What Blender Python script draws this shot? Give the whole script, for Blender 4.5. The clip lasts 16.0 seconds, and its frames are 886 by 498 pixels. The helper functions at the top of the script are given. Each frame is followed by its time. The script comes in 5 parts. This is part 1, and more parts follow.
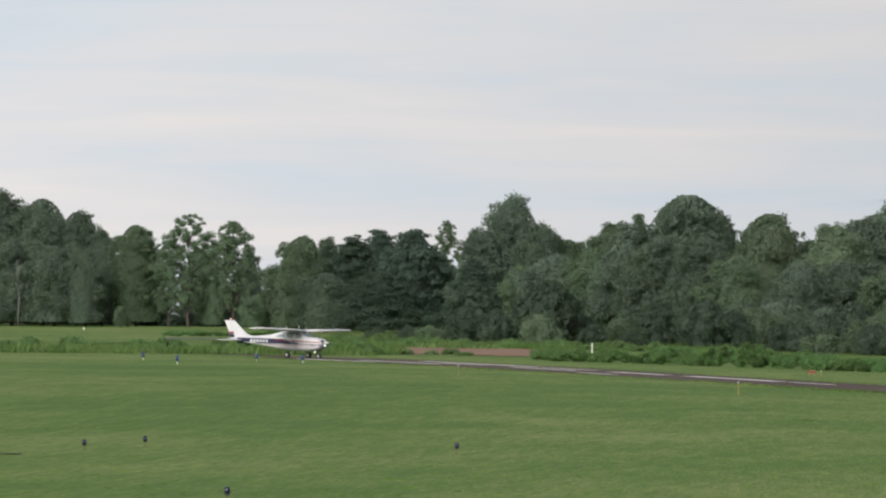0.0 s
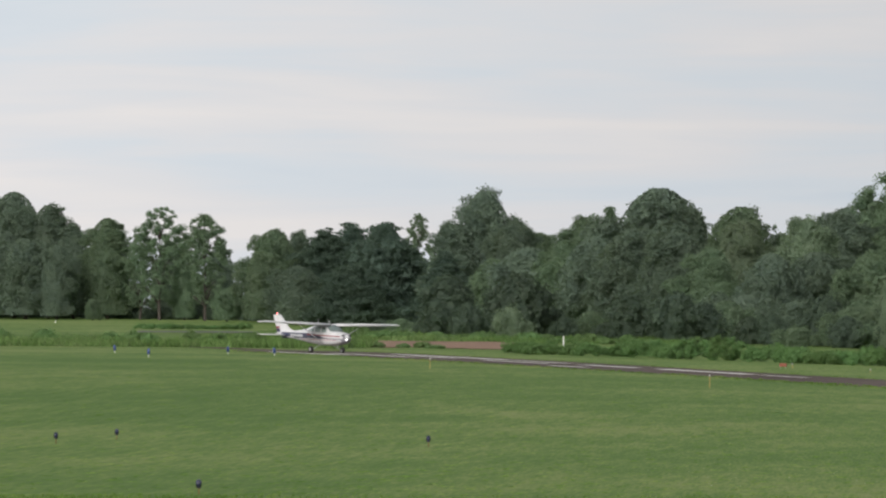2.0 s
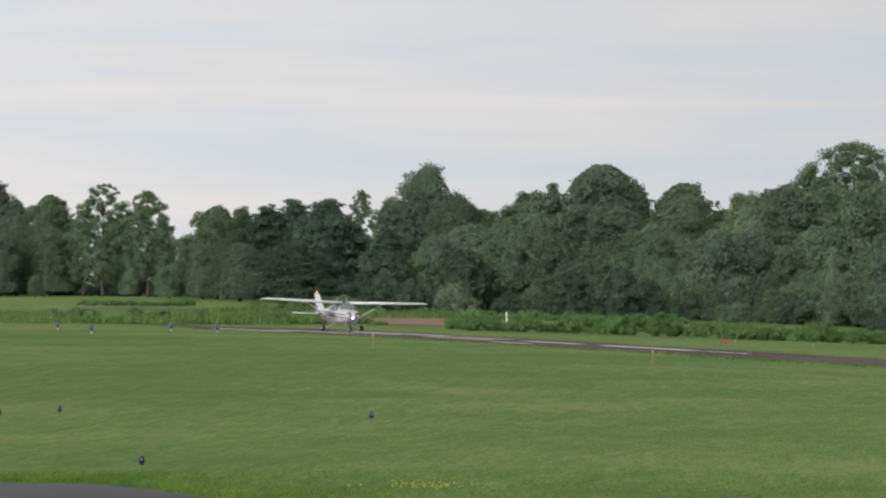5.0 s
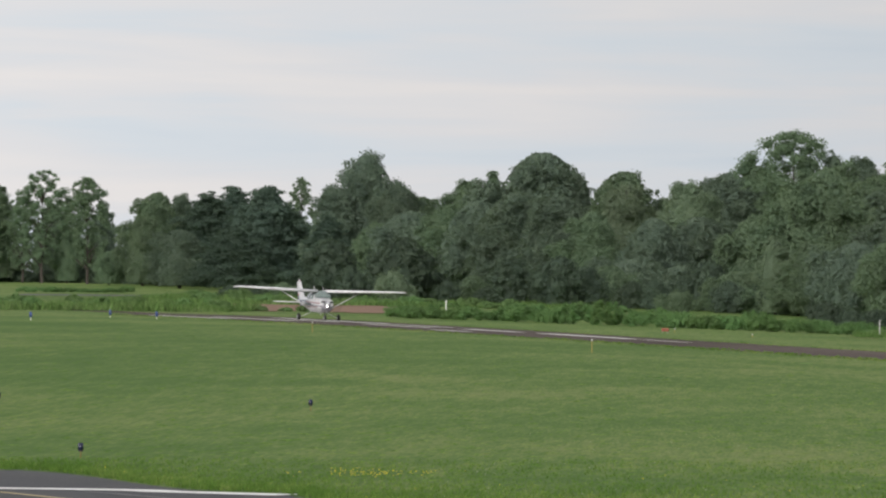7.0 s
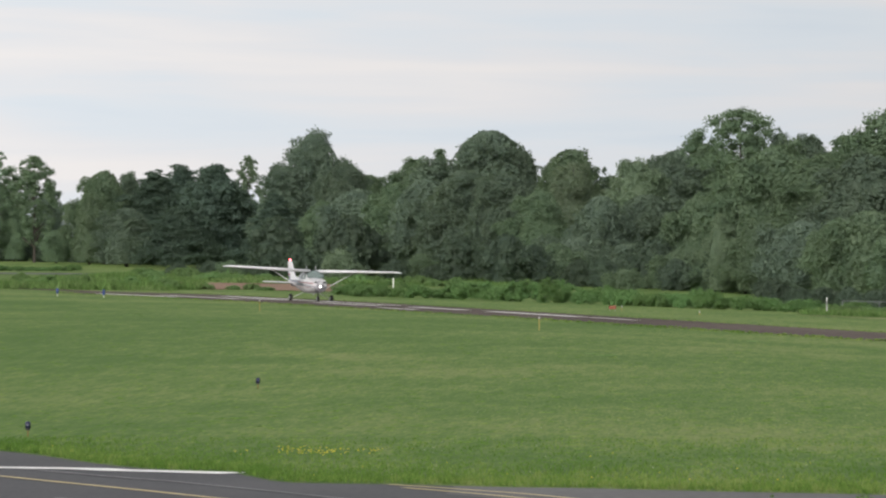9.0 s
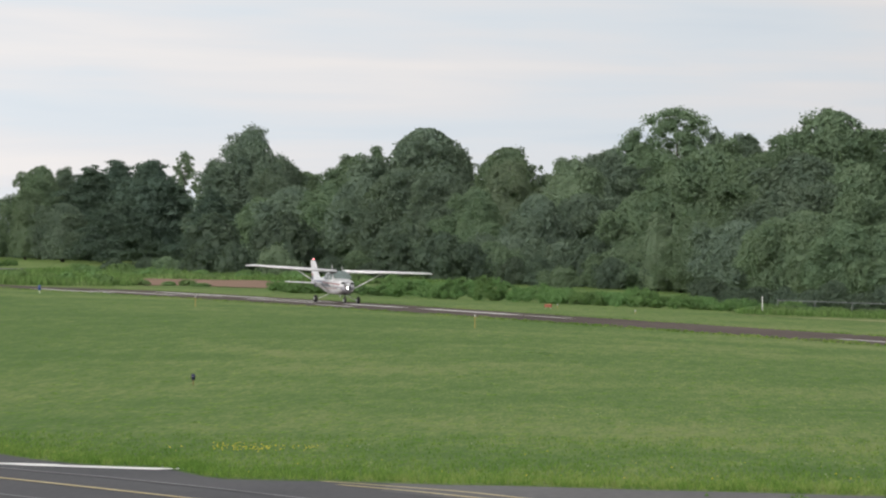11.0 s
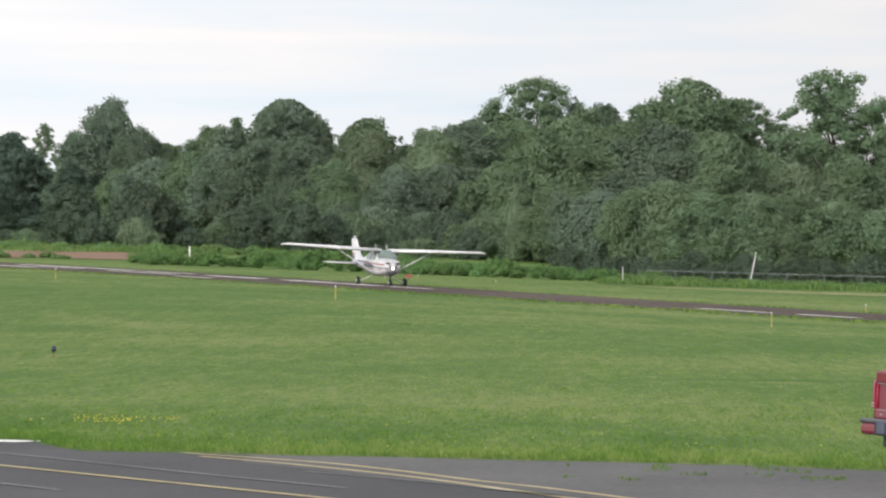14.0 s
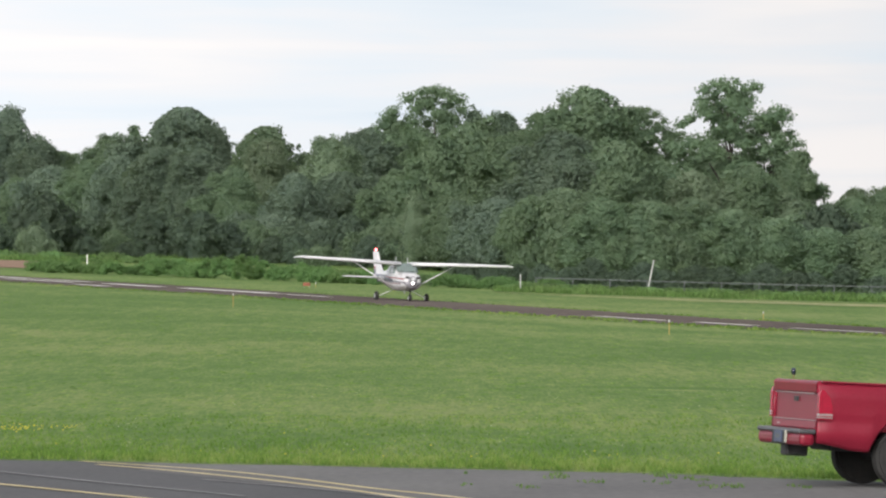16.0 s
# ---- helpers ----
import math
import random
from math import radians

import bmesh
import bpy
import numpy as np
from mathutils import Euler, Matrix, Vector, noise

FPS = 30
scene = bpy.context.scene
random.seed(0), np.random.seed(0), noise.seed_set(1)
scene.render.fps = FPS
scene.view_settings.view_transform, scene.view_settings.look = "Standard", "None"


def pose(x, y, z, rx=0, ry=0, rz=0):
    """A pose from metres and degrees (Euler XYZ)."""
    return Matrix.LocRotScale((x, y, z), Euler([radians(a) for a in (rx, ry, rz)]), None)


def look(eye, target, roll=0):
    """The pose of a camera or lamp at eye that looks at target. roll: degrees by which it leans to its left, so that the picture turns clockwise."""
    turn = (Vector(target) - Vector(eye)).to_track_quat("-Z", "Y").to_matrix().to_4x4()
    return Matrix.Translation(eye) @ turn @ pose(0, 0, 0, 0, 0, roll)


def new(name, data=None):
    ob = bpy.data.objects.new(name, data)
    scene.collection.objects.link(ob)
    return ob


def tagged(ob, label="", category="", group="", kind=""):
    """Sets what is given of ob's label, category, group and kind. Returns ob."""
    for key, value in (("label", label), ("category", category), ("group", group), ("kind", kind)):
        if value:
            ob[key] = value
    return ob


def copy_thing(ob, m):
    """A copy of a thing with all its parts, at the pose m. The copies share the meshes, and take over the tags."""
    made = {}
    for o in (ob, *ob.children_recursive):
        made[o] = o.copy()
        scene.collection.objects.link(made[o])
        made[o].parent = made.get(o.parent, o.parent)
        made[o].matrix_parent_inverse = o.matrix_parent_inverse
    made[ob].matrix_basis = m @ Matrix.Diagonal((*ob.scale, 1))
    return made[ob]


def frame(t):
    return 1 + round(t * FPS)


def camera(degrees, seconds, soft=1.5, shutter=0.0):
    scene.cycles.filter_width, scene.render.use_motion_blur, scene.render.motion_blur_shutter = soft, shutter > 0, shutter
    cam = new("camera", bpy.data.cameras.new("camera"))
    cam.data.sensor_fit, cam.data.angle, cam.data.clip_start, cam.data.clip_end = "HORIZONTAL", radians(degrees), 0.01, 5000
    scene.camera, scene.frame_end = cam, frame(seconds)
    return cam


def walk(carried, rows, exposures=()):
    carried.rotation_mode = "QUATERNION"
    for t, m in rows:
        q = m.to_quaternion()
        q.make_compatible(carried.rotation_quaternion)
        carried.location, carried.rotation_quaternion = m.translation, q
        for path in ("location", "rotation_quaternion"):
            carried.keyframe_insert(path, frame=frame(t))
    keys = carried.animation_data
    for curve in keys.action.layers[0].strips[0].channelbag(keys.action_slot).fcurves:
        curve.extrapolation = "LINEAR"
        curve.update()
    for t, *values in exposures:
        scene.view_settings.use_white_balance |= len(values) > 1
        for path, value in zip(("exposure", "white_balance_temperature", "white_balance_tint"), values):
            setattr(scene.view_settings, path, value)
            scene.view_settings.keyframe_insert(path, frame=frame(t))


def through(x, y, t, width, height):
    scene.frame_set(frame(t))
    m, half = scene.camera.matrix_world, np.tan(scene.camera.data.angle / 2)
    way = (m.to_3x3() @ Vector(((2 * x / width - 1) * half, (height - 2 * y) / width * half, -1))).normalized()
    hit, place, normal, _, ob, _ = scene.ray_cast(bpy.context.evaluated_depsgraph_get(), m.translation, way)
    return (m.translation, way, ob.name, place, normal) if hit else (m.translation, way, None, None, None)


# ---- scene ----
# ---- camera ----
cam = camera(7.476, 16.0, soft=2.2)


def aim(yaw, pitch, roll):
    """The handheld camera's pose on its spot: degrees to the right, up, and of lean."""
    return pose(0, 0, 3.28, 90 + pitch, 0, -yaw) @ pose(0, 0, 0, 0, 0, roll)


PAN = [
    (0.0, aim(-4.2745, 0.6164, -0.0157)),
    (0.5, aim(-4.3415, 0.6348, 0.0257)),
    (1.0, aim(-4.3843, 0.6084, -0.0093)),
    (1.5, aim(-4.2478, 0.5569, -0.1206)),
    (2.0, aim(-4.0337, 0.5569, -0.0300)),
    (2.5, aim(-3.9535, 0.5209, -0.1506)),
    (3.0, aim(-3.8926, 0.4679, -0.1229)),
    (3.5, aim(-3.8145, 0.4937, -0.2117)),
    (4.0, aim(-3.7343, 0.4605, -0.1275)),
    (6.5, aim(-3.1894, 0.2586, 0.0142)),
    (7.0, aim(-3.0422, 0.2537, 0.1250)),
    (7.5, aim(-2.8673, 0.2478, -0.1946)),
    (8.0, aim(-2.7226, 0.2385, -0.3055)),
    (8.5, aim(-2.6773, 0.1377, -0.2203)),
    (9.0, aim(-2.5953, 0.0683, 0.0508)),
    (11.5, aim(-1.9391, 0.0406, 0.2973)),
    (12.0, aim(-1.7321, 0.0084, -0.0119)),
    (12.5, aim(-1.5149, -0.0656, -0.1326)),
    (13.0, aim(-1.2755, -0.1647, -0.0329)),
    (13.5, aim(-1.0730, -0.1907, 0.1660)),
    (14.0, aim(-0.8749, -0.1932, 0.1585)),
    (14.5, aim(-0.6242, -0.1553, -0.0107)),
    (15.0, aim(-0.3692, -0.1662, 0.0991)),
    (15.5, aim(-0.1917, -0.1496, 0.1394)),
    (16.0, aim(-0.0111, -0.1240, 0.1358)),
]
EXPOSURES = [(0, -0.02), (4, -0.02), (7.5, 0.0), (8.5, 0.02), (9, 0.14), (12, 0.17), (12.5, 0.18), (13, 0.38), (14.5, 0.45), (16, 0.46)]

# ---- world, sun and sky ----
SUN_ELEVATION, SUN_TURN = radians(27), radians(200)
world = bpy.data.worlds.new("overcast_sky")
scene.world = world
world.use_nodes = True
wn, wl = world.node_tree.nodes, world.node_tree.links
sky = wn.new("ShaderNodeTexSky")
sky.sky_type, sky.sun_disc = "NISHITA", False
sky.sun_elevation, sky.sun_rotation = SUN_ELEVATION, SUN_TURN
sky.air_density, sky.dust_density, sky.ozone_density = 1.0, 4.0, 1.0
dull = wn.new("ShaderNodeHueSaturation")
dull.inputs["Saturation"].default_value = 0.25
wl.new(sky.outputs[0], dull.inputs["Color"])
wl.new(dull.outputs[0], wn["Background"].inputs["Color"])
wn["Background"].inputs["Strength"].default_value = 0.15
sun = new("sun", bpy.data.lights.new("sun", "SUN"))
sun.data.energy, sun.data.angle, sun.data.color = 1.5, radians(25), (1.0, 0.96, 0.92)
sun.matrix_world = look((0, 0, 50), (0 + math.sin(SUN_TURN) * -40, math.cos(SUN_TURN) * -40, 50 - 40 * math.tan(SUN_ELEVATION)))


# ---- small builders ----
def finish(ob, smooth):
    if smooth:
        for p in ob.data.polygons:
            p.use_smooth = True
    return ob


def part(name, bm, material, parent=None, label="", smooth=False, kind=""):
    """Links a bmesh as one mesh object under a thing or a part."""
    me = bpy.data.meshes.new(name)
    bmesh.ops.recalc_face_normals(bm, faces=bm.faces)
    bm.to_mesh(me)
    bm.free()
    me.materials.append(material)
    ob = new(name, me)
    ob.parent = parent
    finish(ob, smooth)
    return tagged(ob, label=label, kind=kind)


def raw(name, verts, faces, material, parent=None, smooth=False):
    me = bpy.data.meshes.new(name)
    me.from_pydata([tuple(v) for v in verts], [], [tuple(f) for f in faces])
    me.materials.append(material)
    ob = new(name, me)
    ob.parent = parent
    return finish(ob, smooth)


def box(bm, size, at=(0, 0, 0), turn=(0, 0, 0), bevel=0.0):
    made = bmesh.ops.create_cube(bm, size=1)["verts"]
    bmesh.ops.scale(bm, vec=size, verts=made)
    if bevel:
        edges = list({e for v in made for e in v.link_edges})
        out = bmesh.ops.bevel(bm, geom=edges, offset=bevel, segments=2, affect="EDGES", profile=0.5)
        made = list({v for f in out["faces"] for v in f.verts} | {v for v in made if v.is_valid})
    bmesh.ops.transform(bm, matrix=pose(*at, *turn), verts=made)
    return bm


def rod(bm, a, b, r1, r2=None, sides=10, flat=1.0):
    """A tapered bar from a to b; flat squeezes its section."""
    a, b = Vector(a), Vector(b)
    way = b - a
    turn = way.to_track_quat("Z", "Y").to_matrix().to_4x4()
    made = bmesh.ops.create_cone(bm, cap_ends=True, segments=sides, radius1=r1, radius2=r1 if r2 is None else r2, depth=way.length)["verts"]
    bmesh.ops.scale(bm, vec=(flat, 1, 1), verts=made)
    bmesh.ops.transform(bm, matrix=Matrix.Translation((a + b) / 2) @ turn, verts=made)
    return bm


def ball(bm, r, at, scale=(1, 1, 1), sub=2):
    made = bmesh.ops.create_icosphere(bm, subdivisions=sub, radius=r)["verts"]
    bmesh.ops.scale(bm, vec=scale, verts=made)
    bmesh.ops.translate(bm, vec=at, verts=made)
    return bm


def loft(bm, rings, caps=True):
    """A skin through rings of equally many points."""
    made = [[bm.verts.new(p) for p in ring] for ring in rings]
    n = len(rings[0])
    for one, two in zip(made, made[1:]):
        for i in range(n):
            bm.faces.new((one[i], one[(i + 1) % n], two[(i + 1) % n], two[i]))
    if caps:
        bm.faces.new(made[0][::-1])
        bm.faces.new(made[-1])
    return bm


def prism(bm, outline, depth, axis="y"):
    """An outline of (a, b) points, given thickness along the axis about 0 or between two values."""
    lo, hi = (-depth / 2, depth / 2) if not isinstance(depth, tuple) else depth
    at = (lambda p, d: (p[0], d, p[1])) if axis == "y" else (lambda p, d: (p[0], p[1], d)) if axis == "z" else (lambda p, d: (d, p[0], p[1]))
    return loft(bm, [[at(p, lo) for p in outline], [at(p, hi) for p in outline]])


def empty(name, m, label, category, group=""):
    ob = new(name)
    ob.matrix_basis = m
    return tagged(ob, label, category, group)


# ---- materials ----
def ramp(nodes, stops):
    r = nodes.new("ShaderNodeValToRGB")
    while len(r.color_ramp.elements) < len(stops):
        r.color_ramp.elements.new(0.5)
    for e, (at, c) in zip(r.color_ramp.elements, stops):
        e.position, e.color = at, (*c, 1)
    return r


def material(name, c1, c2, rough=0.7, metal=0.0, scale=4.0, fine=40.0, bump=0.1, coords="Object", stretch=(1, 1, 1), vary=0.0, coat=0.0, spec=0.4):
    """A surface of two tones: broad stains times fine grain, with relief. vary: from object to object or island to island."""
    m = bpy.data.materials.new(name)
    m.use_nodes = True
    n, l = m.node_tree.nodes, m.node_tree.links
    b = n["Principled BSDF"]
    tc, mp = n.new("ShaderNodeTexCoord"), n.new("ShaderNodeMapping")
    mp.inputs["Scale"].default_value = stretch
    l.new(tc.outputs[coords], mp.inputs[0])
    broad, grain = n.new("ShaderNodeTexNoise"), n.new("ShaderNodeTexNoise")
    for node, s, d in ((broad, scale, 4), (grain, fine, 6)):
        node.inputs["Scale"].default_value, node.inputs["Detail"].default_value = s, d
        l.new(mp.outputs[0], node.inputs["Vector"])
    mix = n.new("ShaderNodeMath")
    mix.operation = "MULTIPLY_ADD"
    mix.inputs[1].default_value = 0.45
    l.new(grain.outputs[0], mix.inputs[0])
    half = n.new("ShaderNodeMath")
    half.operation = "MULTIPLY"
    half.inputs[1].default_value = 0.55
    l.new(broad.outputs[0], half.inputs[0])
    l.new(half.outputs[0], mix.inputs[2])
    r = ramp(n, [(0.36, c1), (0.64, c2)])
    l.new(mix.outputs[0], r.inputs[0])
    colour = r.outputs[0]
    if vary:
        info, geo, add = n.new("ShaderNodeObjectInfo"), n.new("ShaderNodeNewGeometry"), n.new("ShaderNodeMath")
        add.operation = "MULTIPLY_ADD"
        add.inputs[1].default_value = 0.4
        l.new(geo.outputs["Random Per Island"], add.inputs[0])
        l.new(info.outputs["Random"], add.inputs[2])
        span = n.new("ShaderNodeMapRange")
        span.inputs[2].default_value = 1.45
        span.inputs[3].default_value, span.inputs[4].default_value = 1 - vary, 1 + vary
        l.new(add.outputs[0], span.inputs[0])
        hsv = n.new("ShaderNodeHueSaturation")
        l.new(span.outputs[0], hsv.inputs["Value"])
        l.new(colour, hsv.inputs["Color"])
        hue = n.new("ShaderNodeMapRange")
        hue.inputs[3].default_value, hue.inputs[4].default_value = 0.488, 0.514
        l.new(info.outputs["Random"], hue.inputs[0])
        l.new(hue.outputs[0], hsv.inputs["Hue"])
        colour = hsv.outputs[0]
    l.new(colour, b.inputs["Base Color"])
    b.inputs["Roughness"].default_value, b.inputs["Metallic"].default_value = rough, metal
    b.inputs["Coat Weight"].default_value, b.inputs["Specular IOR Level"].default_value = coat, spec
    if bump:
        bp = n.new("ShaderNodeBump")
        bp.inputs["Strength"].default_value = bump
        bp.inputs["Distance"].default_value = 0.02
        l.new(grain.outputs[0], bp.inputs["Height"])
        l.new(bp.outputs[0], b.inputs["Normal"])
    return m


def glow(name, colour, strength):
    m = bpy.data.materials.new(name)
    m.use_nodes = True
    b = m.node_tree.nodes["Principled BSDF"]
    b.inputs["Base Color"].default_value = (*colour, 1)
    b.inputs["Emission Color"].default_value = (*colour, 1)
    b.inputs["Emission Strength"].default_value = strength
    return m


def leafy(name, dark, light, vary=0.25, through=0.48):
    """Foliage: broad tone by place, tone by clump, a little light through the leaf."""
    m = material(name, dark, light, 0.6, 0, 6.0, 70, 0, "Object", vary=vary, spec=0.2)
    n, l = m.node_tree.nodes, m.node_tree.links
    b, out = n["Principled BSDF"], n["Material Output"]
    t, mx = n.new("ShaderNodeBsdfTranslucent"), n.new("ShaderNodeMixShader")
    t.inputs["Color"].default_value = (light[0] * 1.2, light[1] * 1.2, light[2] * 0.85, 1)
    mx.inputs[0].default_value = through
    l.new(b.outputs[0], mx.inputs[1])
    l.new(t.outputs[0], mx.inputs[2])
    l.new(mx.outputs[0], out.inputs[0])
    return m


# where the field is darker green (-) or paler and yellower (+), part growth and wear, part painted shade of dips: x, y,
# reach across, reach along, turn in degrees, how much
FIELD_PATCHES = ((-25, 210, 13, 150, 0, -0.055), (-44, 360, 10, 22, 0, -0.11), (-23, 179, 6, 9, 0, 0.07), (-12.5, 212, 2.2, 26, -14, 0.065), (-13, 262, 11, 42, -8, -0.045),
                 (6, 252, 3.6, 38, -22, -0.075), (8, 262, 3.0, 34, -22, 0.06), (4.9, 145.2, 1.6, 3.4, -55, -0.13), (5.0, 143.5, 0.5, 1.0, -55, 0.22), (2.6, 103.5, 4.5, 2.6, 75, -0.07),
                 (-16, 150, 5, 14, 20, 0.05), (5, 190, 9, 22, 0, -0.03), (-2, 128, 9, 8, 0, 0.035), (-1, 112, 8, 4, 0, -0.03), (-4, 175, 7, 9, 30, 0.03), (14, 330, 12, 40, -17, 0.03))


def field_grass(name, tones, blade=False, spread=0.27, through=0.5):
    """Mown grass: mowing streaks, worn yellowish patches, clumps and the painted shade of dips by place."""
    m = bpy.data.materials.new(name)
    m.use_nodes = True
    n, l = m.node_tree.nodes, m.node_tree.links
    b = n["Principled BSDF"]
    geo = n.new("ShaderNodeNewGeometry")
    total = None
    for scale, stretch, weight in ((0.03, (0.8, 0.5, 1), 0.26), (0.12, (0.6, 0.35, 1), 0.26), (0.5, (1, 0.16, 1), 0.20), (3.0, (1, 0.07, 1), 0.28), (14.0, (1, 0.05, 1), 0.38)):
        mp, tx, mu = n.new("ShaderNodeMapping"), n.new("ShaderNodeTexNoise"), n.new("ShaderNodeMath")
        mp.inputs["Scale"].default_value = stretch
        mp.inputs["Rotation"].default_value = (0, 0, radians(8))
        tx.inputs["Scale"].default_value, tx.inputs["Detail"].default_value = scale, 3
        l.new(geo.outputs["Position"], mp.inputs[0])
        l.new(mp.outputs[0], tx.inputs["Vector"])
        mu.operation = "MULTIPLY_ADD"
        mu.inputs[1].default_value = weight
        l.new(tx.outputs[0], mu.inputs[0])
        if total is None:
            mu.inputs[2].default_value = 0
        else:
            l.new(total, mu.inputs[2])
        total = mu.outputs[0]
    for x, y, rx, ry, turn, much in FIELD_PATCHES:
        mp, far, fade, add = n.new("ShaderNodeMapping"), n.new("ShaderNodeVectorMath"), n.new("ShaderNodeMapRange"), n.new("ShaderNodeMath")
        mp.vector_type = "TEXTURE"
        mp.inputs["Location"].default_value, mp.inputs["Rotation"].default_value, mp.inputs["Scale"].default_value = (x, y, 0), (0, 0, -radians(turn)), (rx, ry, 10000)
        far.operation, fade.interpolation_type = "LENGTH", "SMOOTHSTEP"
        fade.inputs[1].default_value, fade.inputs[2].default_value = 0.15, 1.1
        fade.inputs[3].default_value, fade.inputs[4].default_value = much, 0
        l.new(geo.outputs["Position"], mp.inputs[0])
        l.new(mp.outputs[0], far.inputs[0])
        l.new(far.outputs["Value"], fade.inputs[0])
        l.new(fade.outputs[0], add.inputs[0])
        l.new(total, add.inputs[1])
        total = add.outputs[0]
    r = ramp(n, [(0.585, tones[0]), (0.67, tones[1]), (0.745, tones[2]), (0.835, tones[3])])
    l.new(total, r.inputs[0])
    colour = r.outputs[0]
    if blade:
        hsv, span = n.new("ShaderNodeHueSaturation"), n.new("ShaderNodeMapRange")
        span.inputs[3].default_value, span.inputs[4].default_value = 1.02 - spread, 1.02 + spread
        l.new(geo.outputs["Random Per Island"], span.inputs[0])
        l.new(span.outputs[0], hsv.inputs["Value"])
        l.new(colour, hsv.inputs["Color"])
        colour = hsv.outputs[0]
    l.new(colour, b.inputs["Base Color"])
    b.inputs["Roughness"].default_value, b.inputs["Specular IOR Level"].default_value = 0.85, 0.15
    if blade:
        t, mx = n.new("ShaderNodeBsdfTranslucent"), n.new("ShaderNodeMixShader")
        l.new(colour, t.inputs["Color"])
        mx.inputs[0].default_value = through
        l.new(b.outputs[0], mx.inputs[1])
        l.new(t.outputs[0], mx.inputs[2])
        l.new(mx.outputs[0], n["Material Output"].inputs[0])
    return m


TURF = ((0.07, 0.136, 0.024), (0.104, 0.172, 0.036), (0.146, 0.203, 0.054), (0.198, 0.232, 0.084))
GRASS = field_grass("grass", TURF)
CLUMPS = field_grass("grass_clumps", tuple(tuple(1.45 * v for v in c) for c in TURF), True, 0.12, 0.4)
TALL = field_grass("tall_grass", ((0.09, 0.168, 0.045), (0.12, 0.205, 0.058), (0.152, 0.228, 0.078), (0.20, 0.26, 0.112)), True)
BLADES = field_grass("grass_blades", tuple(tuple(1.38 * v for v in c) for c in TURF), True)
ASPHALT = material("asphalt", (0.05, 0.05, 0.054), (0.085, 0.083, 0.085), 0.85, 0, 0.25, 9, 0.2, stretch=(1, 0.4, 1))
RUNWAY = material("worn_asphalt", (0.08, 0.064, 0.057), (0.138, 0.112, 0.099), 0.95, 0, 0.08, 2, 0.1, stretch=(1, 0.3, 1), spec=0.05)
SOIL = material("bare_soil", (0.17, 0.098, 0.06), (0.28, 0.175, 0.112), 0.95, 0, 0.15, 2, 0.2)
WHITE_LINE = material("worn_white_paint", (0.66, 0.65, 0.63), (0.88, 0.87, 0.84), 0.8, 0, 0.3, 4, 0.0)
YELLOW_LINE = material("worn_yellow_paint", (0.42, 0.34, 0.17), (0.62, 0.52, 0.3), 0.7, 0, 0.5, 6, 0.05)
# distance haze is mixed into these leaf tones as extra blue and grey
OAK = leafy("oak_leaves", (0.084, 0.124, 0.1), (0.147, 0.195, 0.138))
MAPLE = leafy("maple_leaves", (0.094, 0.148, 0.098), (0.169, 0.233, 0.144))
PALE = leafy("pale_leaves", (0.118, 0.168, 0.115), (0.196, 0.255, 0.168))
NEEDLES = leafy("pine_needles", (0.054, 0.088, 0.07), (0.088, 0.128, 0.094))
BUSH = leafy("bush_leaves", (0.10, 0.184, 0.068), (0.155, 0.262, 0.10), 0.28, 0.5)
# toned darker than the crowns, to put the shade below them into colour
UNDER = leafy("shaded_undergrowth_leaves", (0.05, 0.078, 0.06), (0.092, 0.128, 0.084))
WEEDS = leafy("weed_leaves", (0.106, 0.19, 0.068), (0.168, 0.262, 0.108), 0.28, 0.5)
BARK = material("bark", (0.04, 0.034, 0.028), (0.08, 0.068, 0.058), 0.9, 0, 0.6, 6, 0.6, stretch=(1, 1, 0.3))
WHITE_SKIN = material("white_aircraft_paint", (0.52, 0.518, 0.53), (0.60, 0.597, 0.61), 0.3, 0, 1.2, 14, 0.0, coat=0.3)
NAVY = material("navy_paint", (0.018, 0.022, 0.055), (0.03, 0.034, 0.075), 0.3, 0, 1.2, 14, 0.0, coat=0.3)
MAROON = material("red_paint", (0.2, 0.022, 0.025), (0.27, 0.03, 0.033), 0.3, 0, 1.2, 14, 0.0, coat=0.3)
RUBBER = material("rubber", (0.012, 0.012, 0.012), (0.028, 0.027, 0.026), 0.85, 0, 6, 50, 0.1)
STEEL = material("steel", (0.4, 0.4, 0.4), (0.58, 0.58, 0.58), 0.35, 0.9, 5, 60, 0.02)
DARK = material("dark_plastic", (0.014, 0.014, 0.016), (0.035, 0.035, 0.037), 0.6, 0, 6, 50, 0.05)
TRUCK_RED = material("truck_red_paint", (0.15, 0.010, 0.022), (0.175, 0.013, 0.028), 0.32, 0, 0.9, 25, 0.0, coat=0.12, spec=0.15)
POST_WHITE = material("white_post_paint", (0.6, 0.6, 0.57), (0.8, 0.8, 0.77), 0.6, 0, 4, 30, 0.05)
POST_GREY = material("weathered_white_post", (0.34, 0.34, 0.33), (0.5, 0.5, 0.48), 0.7, 0, 4, 30, 0.05)
POST_YELLOW = material("yellow_post_paint", (0.28, 0.21, 0.06), (0.4, 0.31, 0.1), 0.55, 0, 4, 30, 0.05)
LENS_DARK = material("dark_blue_lens", (0.01, 0.012, 0.028), (0.02, 0.024, 0.055), 0.2, 0, 4, 20, 0.0, coat=0.3)
STAKE = material("dull_yellow_stake", (0.12, 0.10, 0.035), (0.2, 0.16, 0.05), 0.7, 0, 4, 30, 0.05)
